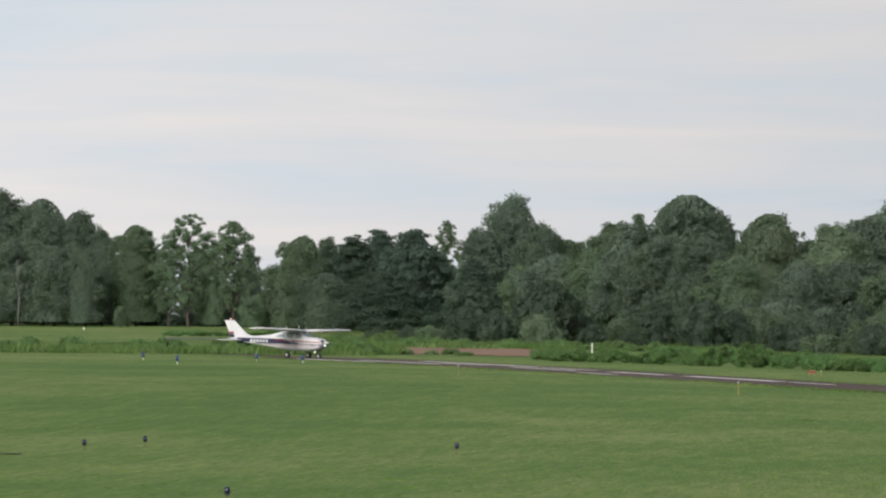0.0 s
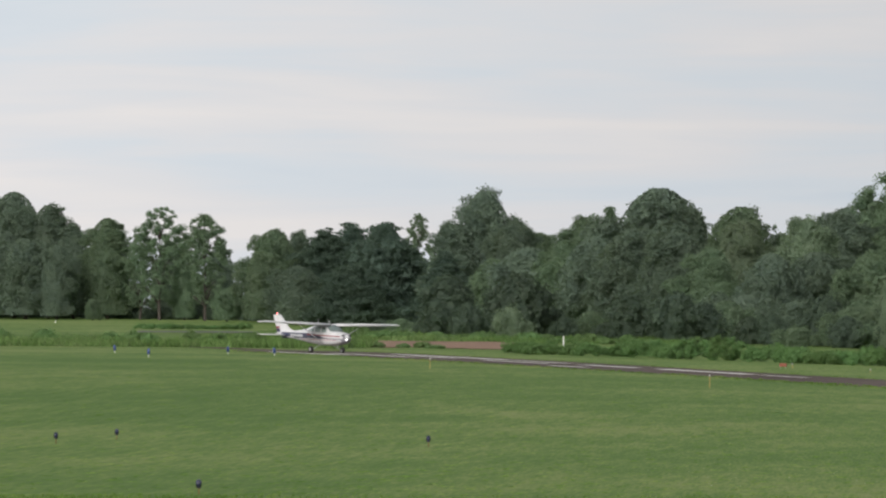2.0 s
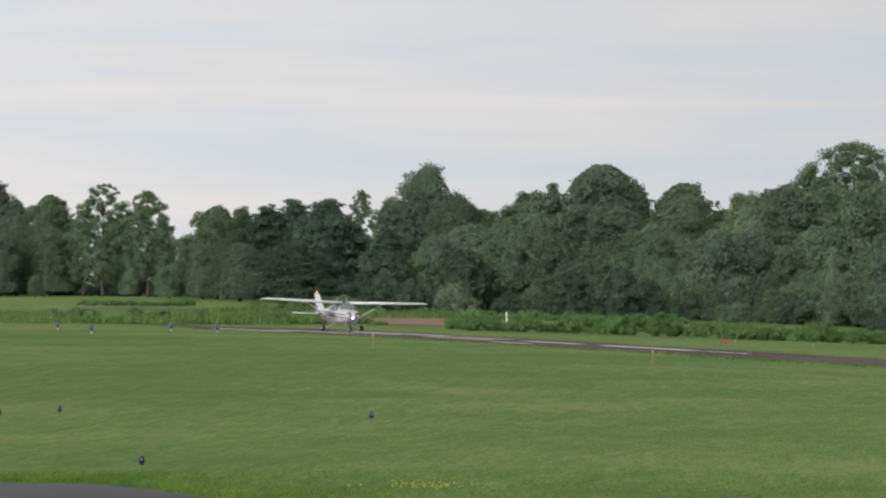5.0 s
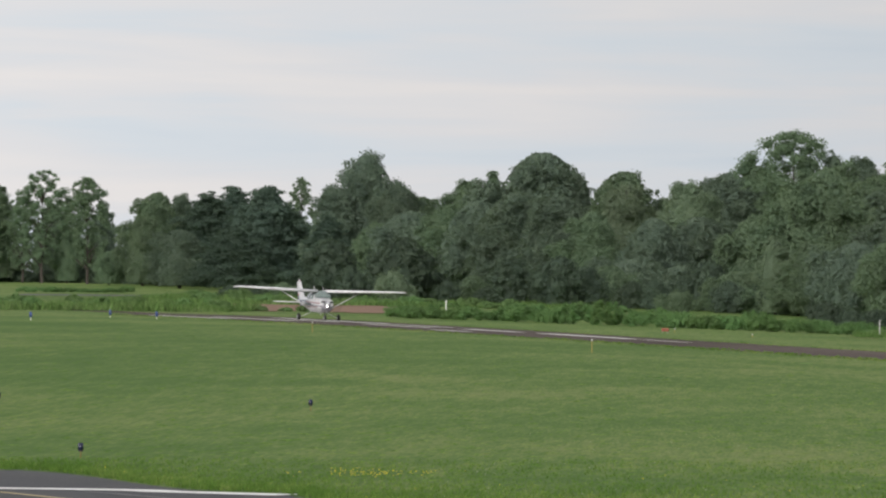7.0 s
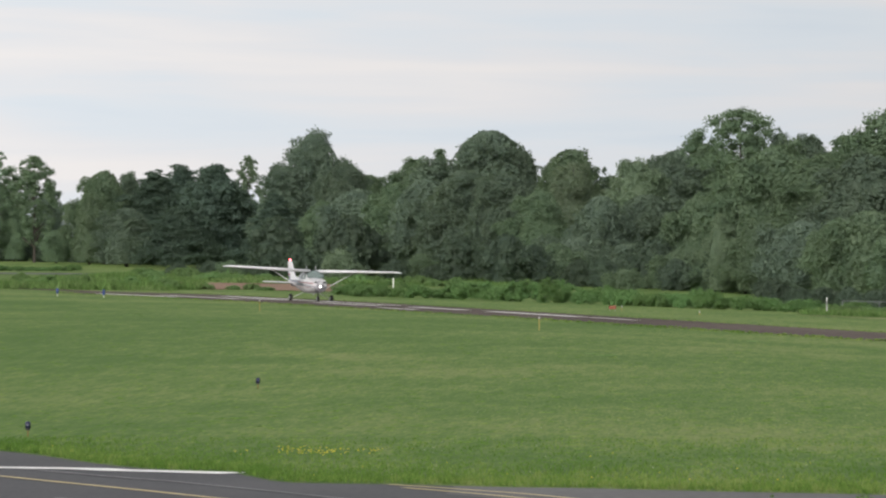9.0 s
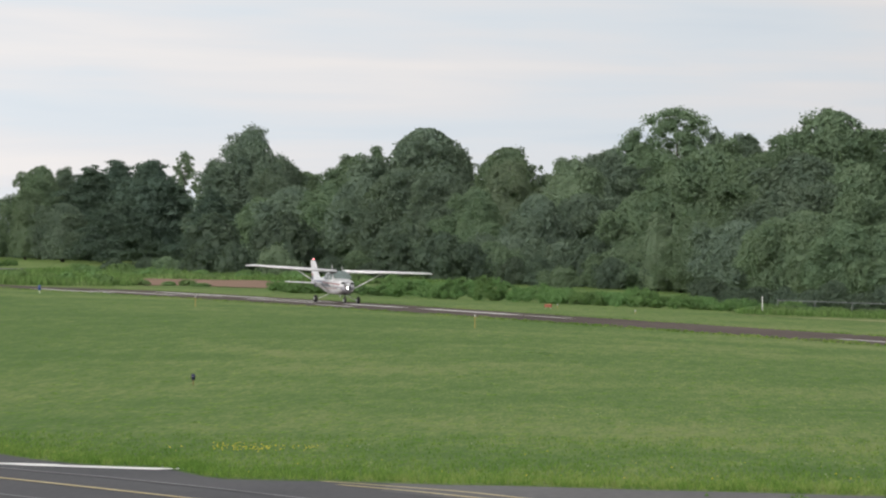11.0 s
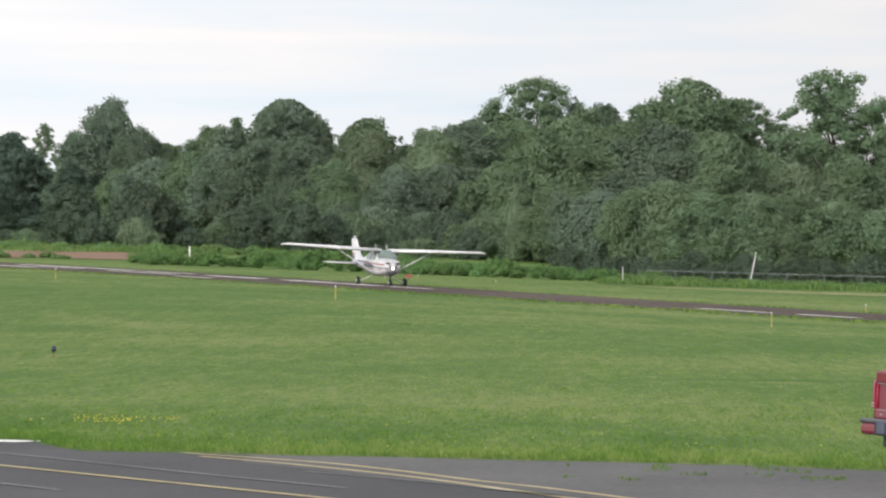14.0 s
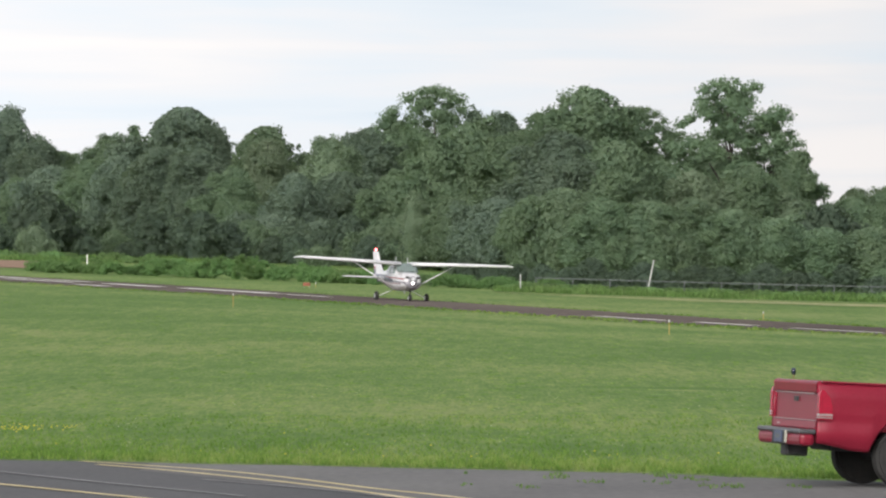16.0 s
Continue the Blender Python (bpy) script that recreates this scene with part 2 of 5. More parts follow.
LENS_BLUE = material("blue_lens", (0.02, 0.04, 0.14), (0.035, 0.065, 0.2), 0.4, 0, 4, 20, 0.0, coat=0.5)
PLATE = material("blue_plate", (0.03, 0.04, 0.085), (0.06, 0.075, 0.13), 0.4, 0, 6, 40, 0.0)
ORANGE = material("orange_paint", (0.15, 0.042, 0.02), (0.2, 0.058, 0.028), 0.6, 0, 4, 30, 0.05)
GALVANISED = material("galvanised_wire", (0.09, 0.1, 0.1), (0.17, 0.18, 0.18), 0.5, 0.6, 4, 30, 0.05)
LAMP_RED = material("red_lamp_lens", (0.2, 0.005, 0.02), (0.27, 0.008, 0.028), 0.25, 0, 4, 30, 0.0, coat=0.1)
LAMP_CLEAR = material("clear_lamp_lens", (0.16, 0.13, 0.13), (0.26, 0.22, 0.22), 0.3, 0, 4, 30, 0.0, coat=0.2)
BEAM = glow("landing_light", (1.0, 0.98, 0.95), 6.0)
BEACON_ON = glow("beacon_flash", (1.0, 0.10, 0.12), 14.0)

PANE = bpy.data.materials.new("cabin_glass")
PANE.use_nodes = True
_p = PANE.node_tree.nodes["Principled BSDF"]
_p.inputs["Base Color"].default_value = (0.33, 0.40, 0.385, 1)
_p.inputs["Roughness"].default_value, _p.inputs["Transmission Weight"].default_value, _p.inputs["IOR"].default_value = 0.05, 0.25, 1.45

SPIN = bpy.data.materials.new("spinning_blur")
SPIN.use_nodes = True
_n, _l = SPIN.node_tree.nodes, SPIN.node_tree.links
_t, _m = _n.new("ShaderNodeBsdfTransparent"), _n.new("ShaderNodeMixShader")
_m.inputs[0].default_value = 0.05
_n["Principled BSDF"].inputs["Base Color"].default_value = (0.05, 0.05, 0.05, 1)
_l.new(_t.outputs[0], _m.inputs[1])
_l.new(_n["Principled BSDF"].outputs[0], _m.inputs[2])
_l.new(_m.outputs[0], _n["Material Output"].inputs[0])


def cloud_sheet():
    """The overcast sky behind everything: long soft bands of cloud, whiter and greyer."""
    m = bpy.data.materials.new("cloud_layer")
    m.use_nodes = True
    n, l = m.node_tree.nodes, m.node_tree.links
    n.remove(n["Principled BSDF"])
    em, tc = n.new("ShaderNodeEmission"), n.new("ShaderNodeTexCoord")
    total = None
    for scale, stretch, weight, detail in ((0.004, (0.5, 1, 2.6), 0.50, 3), (0.010, (0.3, 1, 3.6), 0.36, 5), (0.026, (0.3, 1, 3.2), 0.14, 6)):
        mp, tx, mu = n.new("ShaderNodeMapping"), n.new("ShaderNodeTexNoise"), n.new("ShaderNodeMath")
        mp.inputs["Scale"].default_value, mp.inputs["Rotation"].default_value = stretch, (0, radians(-4), 0)
        mp.inputs["Location"].default_value = (3.1, 0, 1.7)
        tx.inputs["Scale"].default_value, tx.inputs["Detail"].default_value = scale, detail
        tx.inputs["Distortion"].default_value = 0.6
        l.new(tc.outputs["Object"], mp.inputs[0])
        l.new(mp.outputs[0], tx.inputs["Vector"])
        mu.operation = "MULTIPLY_ADD"
        mu.inputs[1].default_value = weight
        l.new(tx.outputs[0], mu.inputs[0])
        if total is None:
            mu.inputs[2].default_value = 0
        else:
            l.new(total, mu.inputs[2])
        total = mu.outputs[0]
    r = ramp(n, [(0.39, (0.60, 0.665, 0.73)), (0.47, (0.655, 0.70, 0.745)), (0.54, (0.715, 0.715, 0.73)), (0.61, (0.775, 0.748, 0.738))])
    l.new(total, r.inputs[0])
    l.new(r.outputs[0], em.inputs["Color"])
    sep, fall = n.new("ShaderNodeSeparateXYZ"), n.new("ShaderNodeMapRange")
    l.new(tc.outputs["Object"], sep.inputs[0])
    fall.inputs[1].default_value, fall.inputs[2].default_value = -450, 250
    fall.inputs[3].default_value, fall.inputs[4].default_value = 1.055, 0.845
    l.new(sep.outputs["X"], fall.inputs[0])
    l.new(fall.outputs[0], em.inputs["Strength"])
    l.new(em.outputs[0], n["Material Output"].inputs[0])
    verts, faces = [], []
    for i in range(41):
        a = radians(-70 + 3.5 * i)
        for z in (-60, 900):
            verts.append((3200 * math.sin(a), 3200 * math.cos(a), z))
    for i in range(40):
        faces.append((2 * i, 2 * i + 2, 2 * i + 3, 2 * i + 1))
    ob = raw("backdrop", verts, faces, m)
    tagged(ob, "pale overcast sky with long soft cloud bands", "sky", kind="structure")


cloud_sheet()


# ---- ground ----
def smooth(v):
    v = min(max(v, 0.0), 1.0)
    return v * v * (3 - 2 * v)


def ground_z(x, y):
    """The field: level by the apron, tilting across beyond, rising to the far wood."""
    return smooth((y - 130) / 150) * 1.2 * math.tanh(-0.0225 * (x + 2)) + 1.9 * smooth((y - 580) / 420) - 0.28 * smooth((x - 5.8) / 5) * smooth((112 - y) / 20)


def sheet(name, xs, ys, mat, lift=0.0, at=lambda a, b: (a, b), parent=None):
    verts, faces = [], []
    for b in ys:
        for a in xs:
            x, y = at(a, b)
            verts.append((x, y, ground_z(x, y) + lift))
    n = len(xs)
    for j in range(len(ys) - 1):
        for i in range(n - 1):
            k = j * n + i
            faces.append((k, k + 1, k + n + 1, k + n))
    return raw(name, verts, faces, mat, parent, True)


def steps(lo, hi, n):
    return [lo + (hi - lo) * i / n for i in range(n + 1)]


ground = sheet("ground", steps(-1800, -160, 12)[:-1] + steps(-160, 120, 70) + steps(120, 1800, 12)[1:],
               steps(-400, 0, 6)[:-1] + steps(0, 700, 140) + steps(700, 1100, 40)[1:] + steps(1100, 3300, 10)[1:], GRASS)
tagged(ground, "broad mown green grass airfield, gentle dips shaded in its colour", "grass field", kind="structure")

RUN_AT, RUN_TURN = Vector((-3.2, 327)), radians(17.3)
ALONG, ACROSS = Vector((math.sin(RUN_TURN), -math.cos(RUN_TURN))), Vector((math.cos(RUN_TURN), math.sin(RUN_TURN)))


def on_runway(across, along):
    p = RUN_AT + ALONG * along + ACROSS * across
    return p.x, p.y


def ragged(across, along):
    """The runway's edges crumble into the grass."""
    across *= 0.22 + 0.78 * smooth((along + 138) / 14)
    return on_runway(across * (1 + 0.05 * noise.noise((along * 0.11, across * 0.4, 3)) + 0.025 * noise.noise((along * 0.5, across * 0.4, 8))), along)


road = sheet("runway", steps(-5.3, 5.3, 4), steps(-175, 230, 200), RUNWAY, 0.025, ragged)
tagged(road, "narrow weathered grey-brown asphalt runway through grass", "runway", kind="structure")


def runway_line(across, start, end, width=0.3):
    ob = sheet("painted_line", [across - width / 2, across + width / 2], steps(start, end, max(1, int((end - start) / 6))), WHITE_LINE, 0.04, on_runway, road)
    return ob


for across, start, end, width in ((-4.1, -118, -95, 0.6), (-1.6, -111, -88, 0.55), (0.3, -96, -84, 0.4), (2.3, -110, -79, 0.65), (-0.5, -74, -58, 0.5), (1.9, -76, -63, 0.4), (-3.0, -48, -40, 0.45),
                                  (0.9, -56, -44, 0.7), (1.1, -40, -22, 0.8), (1.1, -20, -12, 0.4), (-2.0, 39, 48, 0.4), (-1.7, 51, 58, 0.45), (-2.0, 63, 73, 0.3), (-2.0, 84, 96, 0.3)):
    runway_line(across, start, end, 1.3 * width)


# ---- apron by the camera ----
def apron_edge(x):
    """How far the apron reaches at x: a straight far edge that steps back along the taxiway."""
    far = 94.6 - 0.55 * x
    far += 0.9 * smooth((x - 2.5) / 3) * -1.5
    far += 4.0 * smooth((-6.6 - x) / 1.6) + 9.0 * smooth((-8.5 - x) / 5.0)
    return far + 0.25 * noise.noise((x * 0.7, 3.1, 0)) + 0.12 * noise.noise((x * 2.9, 9.1, 0))


apron_x = steps(-60, -16, 11)[:-1] + steps(-16, 14, 90) + steps(14, 80, 11)[1:]
apron = sheet("pavement", apron_x, steps(0, 1, 24), ASPHALT, 0.006, lambda a, b: (a, 14 + (apron_edge(max(min(a, 16), -15)) - 14) * b))
tagged(apron, "dark grey asphalt apron with faded painted lines", "apron", kind="structure")


def apron_line(points, width, mat):
    """A painted line along a smooth run of points."""
    p = [Vector(q) for q in points]
    p = [2 * p[0] - p[1]] + p + [2 * p[-1] - p[-2]]
    way = []
    for a, b, c, d in zip(p, p[1:], p[2:], p[3:]):
        for k in range(12):
            f = k / 12
            way.append(0.5 * (2 * b + (c - a) * f + (2 * a - 5 * b + 4 * c - d) * f * f + (3 * b - a - 3 * c + d) * f ** 3))
    way.append(Vector(points[-1]))
    verts, faces = [], []
    for i, p in enumerate(way):
        d = (way[min(i + 1, len(way) - 1)] - way[max(i - 1, 0)]).normalized()
        side = Vector((-d.y, d.x)) * width / 2
        verts += [(p.x + side.x, p.y + side.y, 0.017), (p.x - side.x, p.y - side.y, 0.017)]
    for i in range(len(way) - 1):
        faces.append((2 * i, 2 * i + 1, 2 * i + 3, 2 * i + 2))
    return raw("painted_line", verts, faces, mat, apron)


apron_line([(-22, 107.3), (-11.5, 104.6), (-9.6, 103.4), (-7.75, 102.1)], 0.75, WHITE_LINE)
apron_line([(-15, 109.3), (-11.0, 100.2), (-8.77, 95.2), (-7.69, 92.7), (-6.39, 89.7), (-5.1, 86.8), (-3.3, 82.8), (-0.3, 76)], 0.15, YELLOW_LINE)
apron_line([(-5.2, 97.3), (-4.0, 95.2), (-3.0, 93.3), (-2.0, 90.6), (-0.9, 87.1), (0.1, 84.4), (2.1, 78)], 0.13, YELLOW_LINE)
apron_line([(-4.9, 95.9), (-3.8, 93.6), (-2.9, 91.4), (-2.1, 89.3), (-1.3, 86.9), (-0.6, 84.5), (1.4, 77.8)], 0.13, YELLOW_LINE)
# sealed cracks, paler than the asphalt
SEAL = material("sealed_crack", (0.17, 0.17, 0.175), (0.27, 0.268, 0.27), 0.8, 0, 0.6, 5, 0.05)
apron_line([(-11.2, 104.0), (-9.2, 99.9), (-8.5, 98.6), (-7.4, 96.1), (-6.25, 93.4), (-5.5, 91.5), (-4.3, 88.6), (-2.5, 84.5)], 0.11, SEAL)
apron_line([(-9.4, 91.6), (-8.16, 88.7), (-7.5, 87.1), (-6.0, 83.5)], 0.11, SEAL)
apron_line([(-3.2, 90.2), (-1.6, 86.8), (-0.4, 83.6), (0.9, 80.2)], 0.09, SEAL)

OLD_ASPHALT = material("old_asphalt", (0.085, 0.083, 0.084), (0.14, 0.137, 0.135), 0.9, 0, 0.35, 7, 0.25, stretch=(1, 0.4, 1))
old = sheet("pavement_edge", steps(-4.2, 30, 80), steps(0, 1, 8), OLD_ASPHALT, 0.011,
            lambda a, b: (a, (lambda lo, hi: lo + (hi - lo) * b)(max(25.0, 93.6 - 2.5 * (a + 4.2)), apron_edge(max(min(a, 16), -15)) - 0.1)))
tagged(old, "older paler asphalt along the apron edge with weeds", "apron", kind="structure")
taxiway = sheet("pavement_strip", steps(-60, -22.5, 60), steps(161.5, 165.5, 3), RUNWAY, 0.02, lambda a, b: (a, b + 1.0 * noise.noise((a * 0.6, b, 3)) - (b - 163.5) * smooth((a + 27) / 5)))
tagged(taxiway, "short strip of dark asphalt taxiway in the grass", "taxiway", kind="structure")
soil = sheet("dirt_field", steps(0, 1, 24), steps(505, 606, 24), SOIL, 0.04,
             lambda a, b: (-0.086 * b + 0.0255 * b * a + 2.2 * noise.noise((a * 4, b * 0.06, 2)), b + 13 * (noise.noise((a * 6, b * 0.03, 5)) - smooth(0.5 - 2 * a) * smooth((b - 540) / 60))))
tagged(soil, "strip of bare reddish brown soil beyond the runway", "bare soil", kind="structure")
DRY = field_grass("dry_grass", ((0.18, 0.2, 0.075), (0.25, 0.255, 0.115), (0.32, 0.3, 0.155), (0.37, 0.34, 0.19)))
dry = sheet("dry_grass_strip", steps(2.5, 60, 40), steps(0, 1, 3), DRY, 0.02, lambda a, b: (a, 396 - 0.62 * (a - 4) - (15 * smooth((a - 2) / 14) * b) + 2.5 * noise.noise((a * 0.35, b * 2, 4))))
tagged(dry, "strip of pale dry grass below the fence", "grass", kind="structure")
far_road = sheet("far_lane", steps(-82, -66, 8), steps(690, 704, 3), OLD_ASPHALT, 0.05, lambda a, b: (a, b - 0.3 * (a + 62)))
tagged(far_road, "pale paved lane across the far grass", "lane", kind="structure")


# ---- trees ----
def crown_mesh(name, seed, kind, aspect, fine=1.0):
    """A crown in a unit box: billows of small leaves round ragged cores, shaped for a tree that is aspect times as tall as wide."""
    rng = np.random.default_rng(seed)
    low, lobes, leaves, size, billow, reach, flat, lift = {
        "oak": (0.03, 64, 325, 0.0118, 0.098, 0.43, 0.85, 0.55), "maple": (0.03, 64, 315, 0.0118, 0.095, 0.43, 0.88, 0.55), "pale": (0.02, 76, 255, 0.0112, 0.085, 0.43, 0.95, 0.60),
        "open": (0.14, 120, 210, 0.0098, 0.085, 0.47, 0.70, 0.45), "pine": (0.02, 90, 260, 0.0110, 0.120, 0.43, 0.34, 0.40), "spire": (0.15, 26, 60, 0.0230, 0.120, 0.36, 0.60, 0.30),
        "bush": (0.0, 26, 170, 0.0180, 0.150, 0.38, 0.85, 0.70), "bush_green": (0.0, 34, 220, 0.0150, 0.165, 0.38, 0.85, 0.50), "pale_bush": (0.0, 34, 220, 0.0150, 0.165, 0.38, 0.85, 0.50),
        "under": (0.0, 24, 125, 0.0185, 0.175, 0.38, 0.85, 0.45), "weeds": (0.0, 24, 56, 0.0360, 0.175, 0.37, 0.80, 0.90)}[kind]
    lobes, leaves, size = int(lobes * (0.45 + 0.4 * aspect)), int(leaves * fine), size / fine ** 0.5
    phase = rng.uniform(0, 6.3)

    def profile(h, a):
        if kind == "pine":
            r = (1 - h) ** 0.6 * (0.86 + 0.14 * math.sin(h * 30 + phase)) + 0.06
        elif kind == "spire":
            r = (1 - h) ** 0.8 + 0.1
        elif kind == "pale":
            r = math.sin(math.pi * min(1, 0.14 + 0.86 * h) ** 0.9) ** 0.55
        elif kind == "open":
            r = min(1, 0.55 + 0.75 * h) * max(0.05, 1 - h ** 4) ** 0.5
        else:
            r = min(1, 0.84 + 0.5 * h) * max(0.02, 1 - h ** 3.0) ** 0.5
        swell = 1 + 0.09 * math.sin(2 * a + phase + 3 * h) + 0.07 * math.sin(3 * a - 2 * phase - 5 * h) + 0.04 * math.sin(7 * a + 11 * h)
        return r * swell * reach

    ico = bmesh.new()
    bmesh.ops.create_icosphere(ico, subdivisions=1, radius=1)
    ico.verts.index_update()
    core_v, core_f = np.array([v.co for v in ico.verts]), np.array([[v.index for v in f.verts] for f in ico.faces])
    ico.free()
    verts, faces, total = [], [], 0
    heaped = kind in ("oak", "maple", "pale", "bush_green", "pale_bush")
    for i in range(lobes):
        h = ((i + rng.random()) / lobes) ** (1.0 if kind in ("pine", "spire") else 0.8)
        a = i * 2.4 + rng.uniform(-0.5, 0.5)
        r = billow * rng.uniform(0.62, 1.3) * (1.0 if h < 0.85 else 0.8)
        if kind == "pine":
            r *= 1.2 - 0.6 * h
        far = profile(h, a) * (rng.uniform(0.6, 0.9) if kind != "open" else rng.uniform(0.12, 1.05))
        base = low * aspect + r * flat * 0.6
        c = np.array((math.cos(a) * far, math.sin(a) * far, base + (aspect - r * flat - base) * h))
        if heaped:
            # each main clump bears seven billows over its upper and outer side
            if i % 7 == 0:
                big = rng.uniform(0.15, 0.22) * (1.0 if kind != "pale" else 0.75)
                mh = min(0.97, ((i / lobes) ** 0.85) + rng.uniform(0, 0.06))
                reach_in = max(0.02, profile(mh, a) - big * 0.58)
                middle = np.array((math.cos(a) * reach_in, math.sin(a) * reach_in, low * aspect + big * 0.6 + (aspect - big * 0.9 - low * aspect - big * 0.6) * mh))
                main_out = np.array((math.cos(a), math.sin(a), 0.55))
            d = rng.normal(0, 1, 3) + main_out * 0.9
            d /= np.linalg.norm(d)
            c = middle + d * big * rng.uniform(0.5, 0.8) * (1.0 if i % 7 else 0.2)
            if i % 7 == 0:
                r *= 1.35
        out = np.array((math.cos(a), math.sin(a), 0.4 + h))
        out /= np.linalg.norm(out)
        waves, shifts = rng.normal(0, 4.2, (4, 3)), rng.uniform(0, 6.3, 4)

        def lumpy(n):
            return 0.94 + 0.075 * np.sin(n @ waves.T + shifts).sum(axis=1)

        squash = np.array((1, 1, flat))
        if i % 7 == 0 if heaped else kind != "pine" or i % 2:
            core = big * 0.42 if heaped else r * (0.55 if kind == "open" else 0.80 if kind == "weeds" else 0.62)
            cv = c + core_v * (lumpy(core_v) * core)[:, None] * squash
            verts.append(cv)
            faces.append(core_f + total)
            total += len(cv)
        count = int(leaves * (r / billow) ** 2 * 1.25)
        n = rng.normal(0, 1, (count, 3))
        n /= np.linalg.norm(n, axis=1)[:, None]
        n = n[n @ out > -0.2]
        count = len(n)
        push = rng.uniform(0.66, 1.10, count) + (rng.random(count) < 0.14) * rng.uniform(0, 0.26, count)
        p = c + n * (lumpy(n) * r * push)[:, None] * squash
        t = n + rng.normal(0, 0.65, (count, 3)) + np.array((0, 0, lift))
        t /= np.linalg.norm(t, axis=1)[:, None]
        u = np.cross(t, rng.normal(0, 1, (count, 3)))
        u /= np.linalg.norm(u, axis=1)[:, None]
        w = np.cross(t, u)
        s = (size * rng.uniform(0.5, 1.3, count))[:, None]
        tri = np.stack((p + u * s * 1.25, p + w * s * 1.1 - u * s * 0.5 - t * s * 0.2, p - w * s * 1.1 - u * s * 0.5 - t * s * 0.2), axis=1).reshape(-1, 3)
        verts.append(tri)
        faces.append(np.arange(total, total + 3 * count).reshape(-1, 3))
        total += 3 * count
    if kind not in ("open", "spire", "weeds", "bush"):
        # the inner mass of the crown, leafy all over, behind the billows
        rows, around = 14, 18
        shell = np.array([(f(a) * profile(h, a) * 0.60, g(a) * profile(h, a) * 0.60, low * aspect + 0.02 + (aspect * 0.88 - low * aspect) * h)
                          for h in [k / rows for k in range(rows + 1)] for a in [6.2832 * j / around for j in range(around)] for f, g in [(math.cos, math.sin)]])
        quads = [(k * around + j, k * around + (j + 1) % around, (k + 1) * around + (j + 1) % around, (k + 1) * around + j) for k in range(rows) for j in range(around)]
        mass = np.array([t for q in quads for t in (q[:3], (q[0], q[2], q[3]))])
        verts.append(shell)
        faces.append(mass + total)
        total += len(shell)
        count = int(lobes * leaves * 0.26)
        hs, bs = rng.random(count) ** 0.9, rng.uniform(0, 6.2832, count)
        rad = np.array([profile(h, b) for h, b in zip(hs.tolist(), bs.tolist())]) * rng.uniform(0.62, 0.80, count)
        p = np.stack((np.cos(bs) * rad, np.sin(bs) * rad, low * aspect + 0.02 + (aspect * 0.92 - low * aspect) * hs), axis=1)
        t = np.stack((np.cos(bs), np.sin(bs), lift + 1.2 * (hs - 0.35)), axis=1) + rng.normal(0, 0.8, (count, 3))
        t /= np.linalg.norm(t, axis=1)[:, None]
        u = np.cross(t, rng.normal(0, 1, (count, 3)))
        u /= np.linalg.norm(u, axis=1)[:, None]
        w = np.cross(t, u)
        s = (size * 1.3 * rng.uniform(0.6, 1.3, count))[:, None]
        verts.append(np.stack((p + u * s * 1.25, p + w * s * 1.1 - u * s * 0.5, p - w * s * 1.1 - u * s * 0.5), axis=1).reshape(-1, 3))
        faces.append(np.arange(total, total + 3 * count).reshape(-1, 3))
        total += 3 * count
    points = np.concatenate(verts)
    points[:, 2] /= aspect
    me = bpy.data.meshes.new(name)
    me.from_pydata(points.tolist(), [], np.concatenate(faces).tolist())
    me.materials.append({"under": UNDER, "oak": OAK, "maple": MAPLE, "pale": PALE, "open": MAPLE, "pine": NEEDLES, "spire": OAK, "bush": BUSH, "pale_bush": PALE, "bush_green": MAPLE, "weeds": WEEDS}[kind])
    return me


def bucket(height, width):
    """The nearest of a few tree proportions."""
    return min((0.35, 0.6, 0.9, 1.25, 1.7, 2.3), key=lambda v: abs(math.log(v * width / height)))


def trunk_mesh(seed, kind):
    """A tapered, slightly bent trunk with limbs, in the same unit box."""
    rnd = random.Random(seed)
    bm = bmesh.new()
    way = [Vector((0, 0, -0.02))]
    for i in range(6):
        way.append(Vector((rnd.uniform(-0.02, 0.02), rnd.uniform(-0.02, 0.02), (i + 1) * 0.14)))
    for i in range(6):
        rod(bm, way[i], way[i + 1], 0.026 * (1 - i * 0.14), 0.026 * (1 - (i + 1) * 0.14), 7)
    for i in range(26 if kind == "open" else 12):
        k = rnd.randint(1, 5)
        a = rnd.uniform(0, 6.28)
        far = rnd.uniform(0.16, 0.30) * (1.15 - 0.15 * k)
        end = way[k] + Vector((math.cos(a) * far, math.sin(a) * far, rnd.uniform(0.08, 0.2) if kind != "pine" else 0.0))
        rod(bm, way[k], end, 0.012, 0.003, 5)
    me = bpy.data.meshes.new("trunk")
    bm.to_mesh(me)
    bm.free()
    me.materials.append(BARK)
    return me


CROWNS = {}
TREE_LABELS = {"oak": "tall dark green broadleaf tree in the wood edge", "maple": "leafy mid-green broadleaf tree in the wood edge",
               "pale": "rounded paler green tree with dense fine leaves", "open": "tall ragged tree with open see-through crown",
               "pine": "dark bluish green pine with layered boughs", "spire": "thin spiky young tree top above the wood"}
tree_count = {}


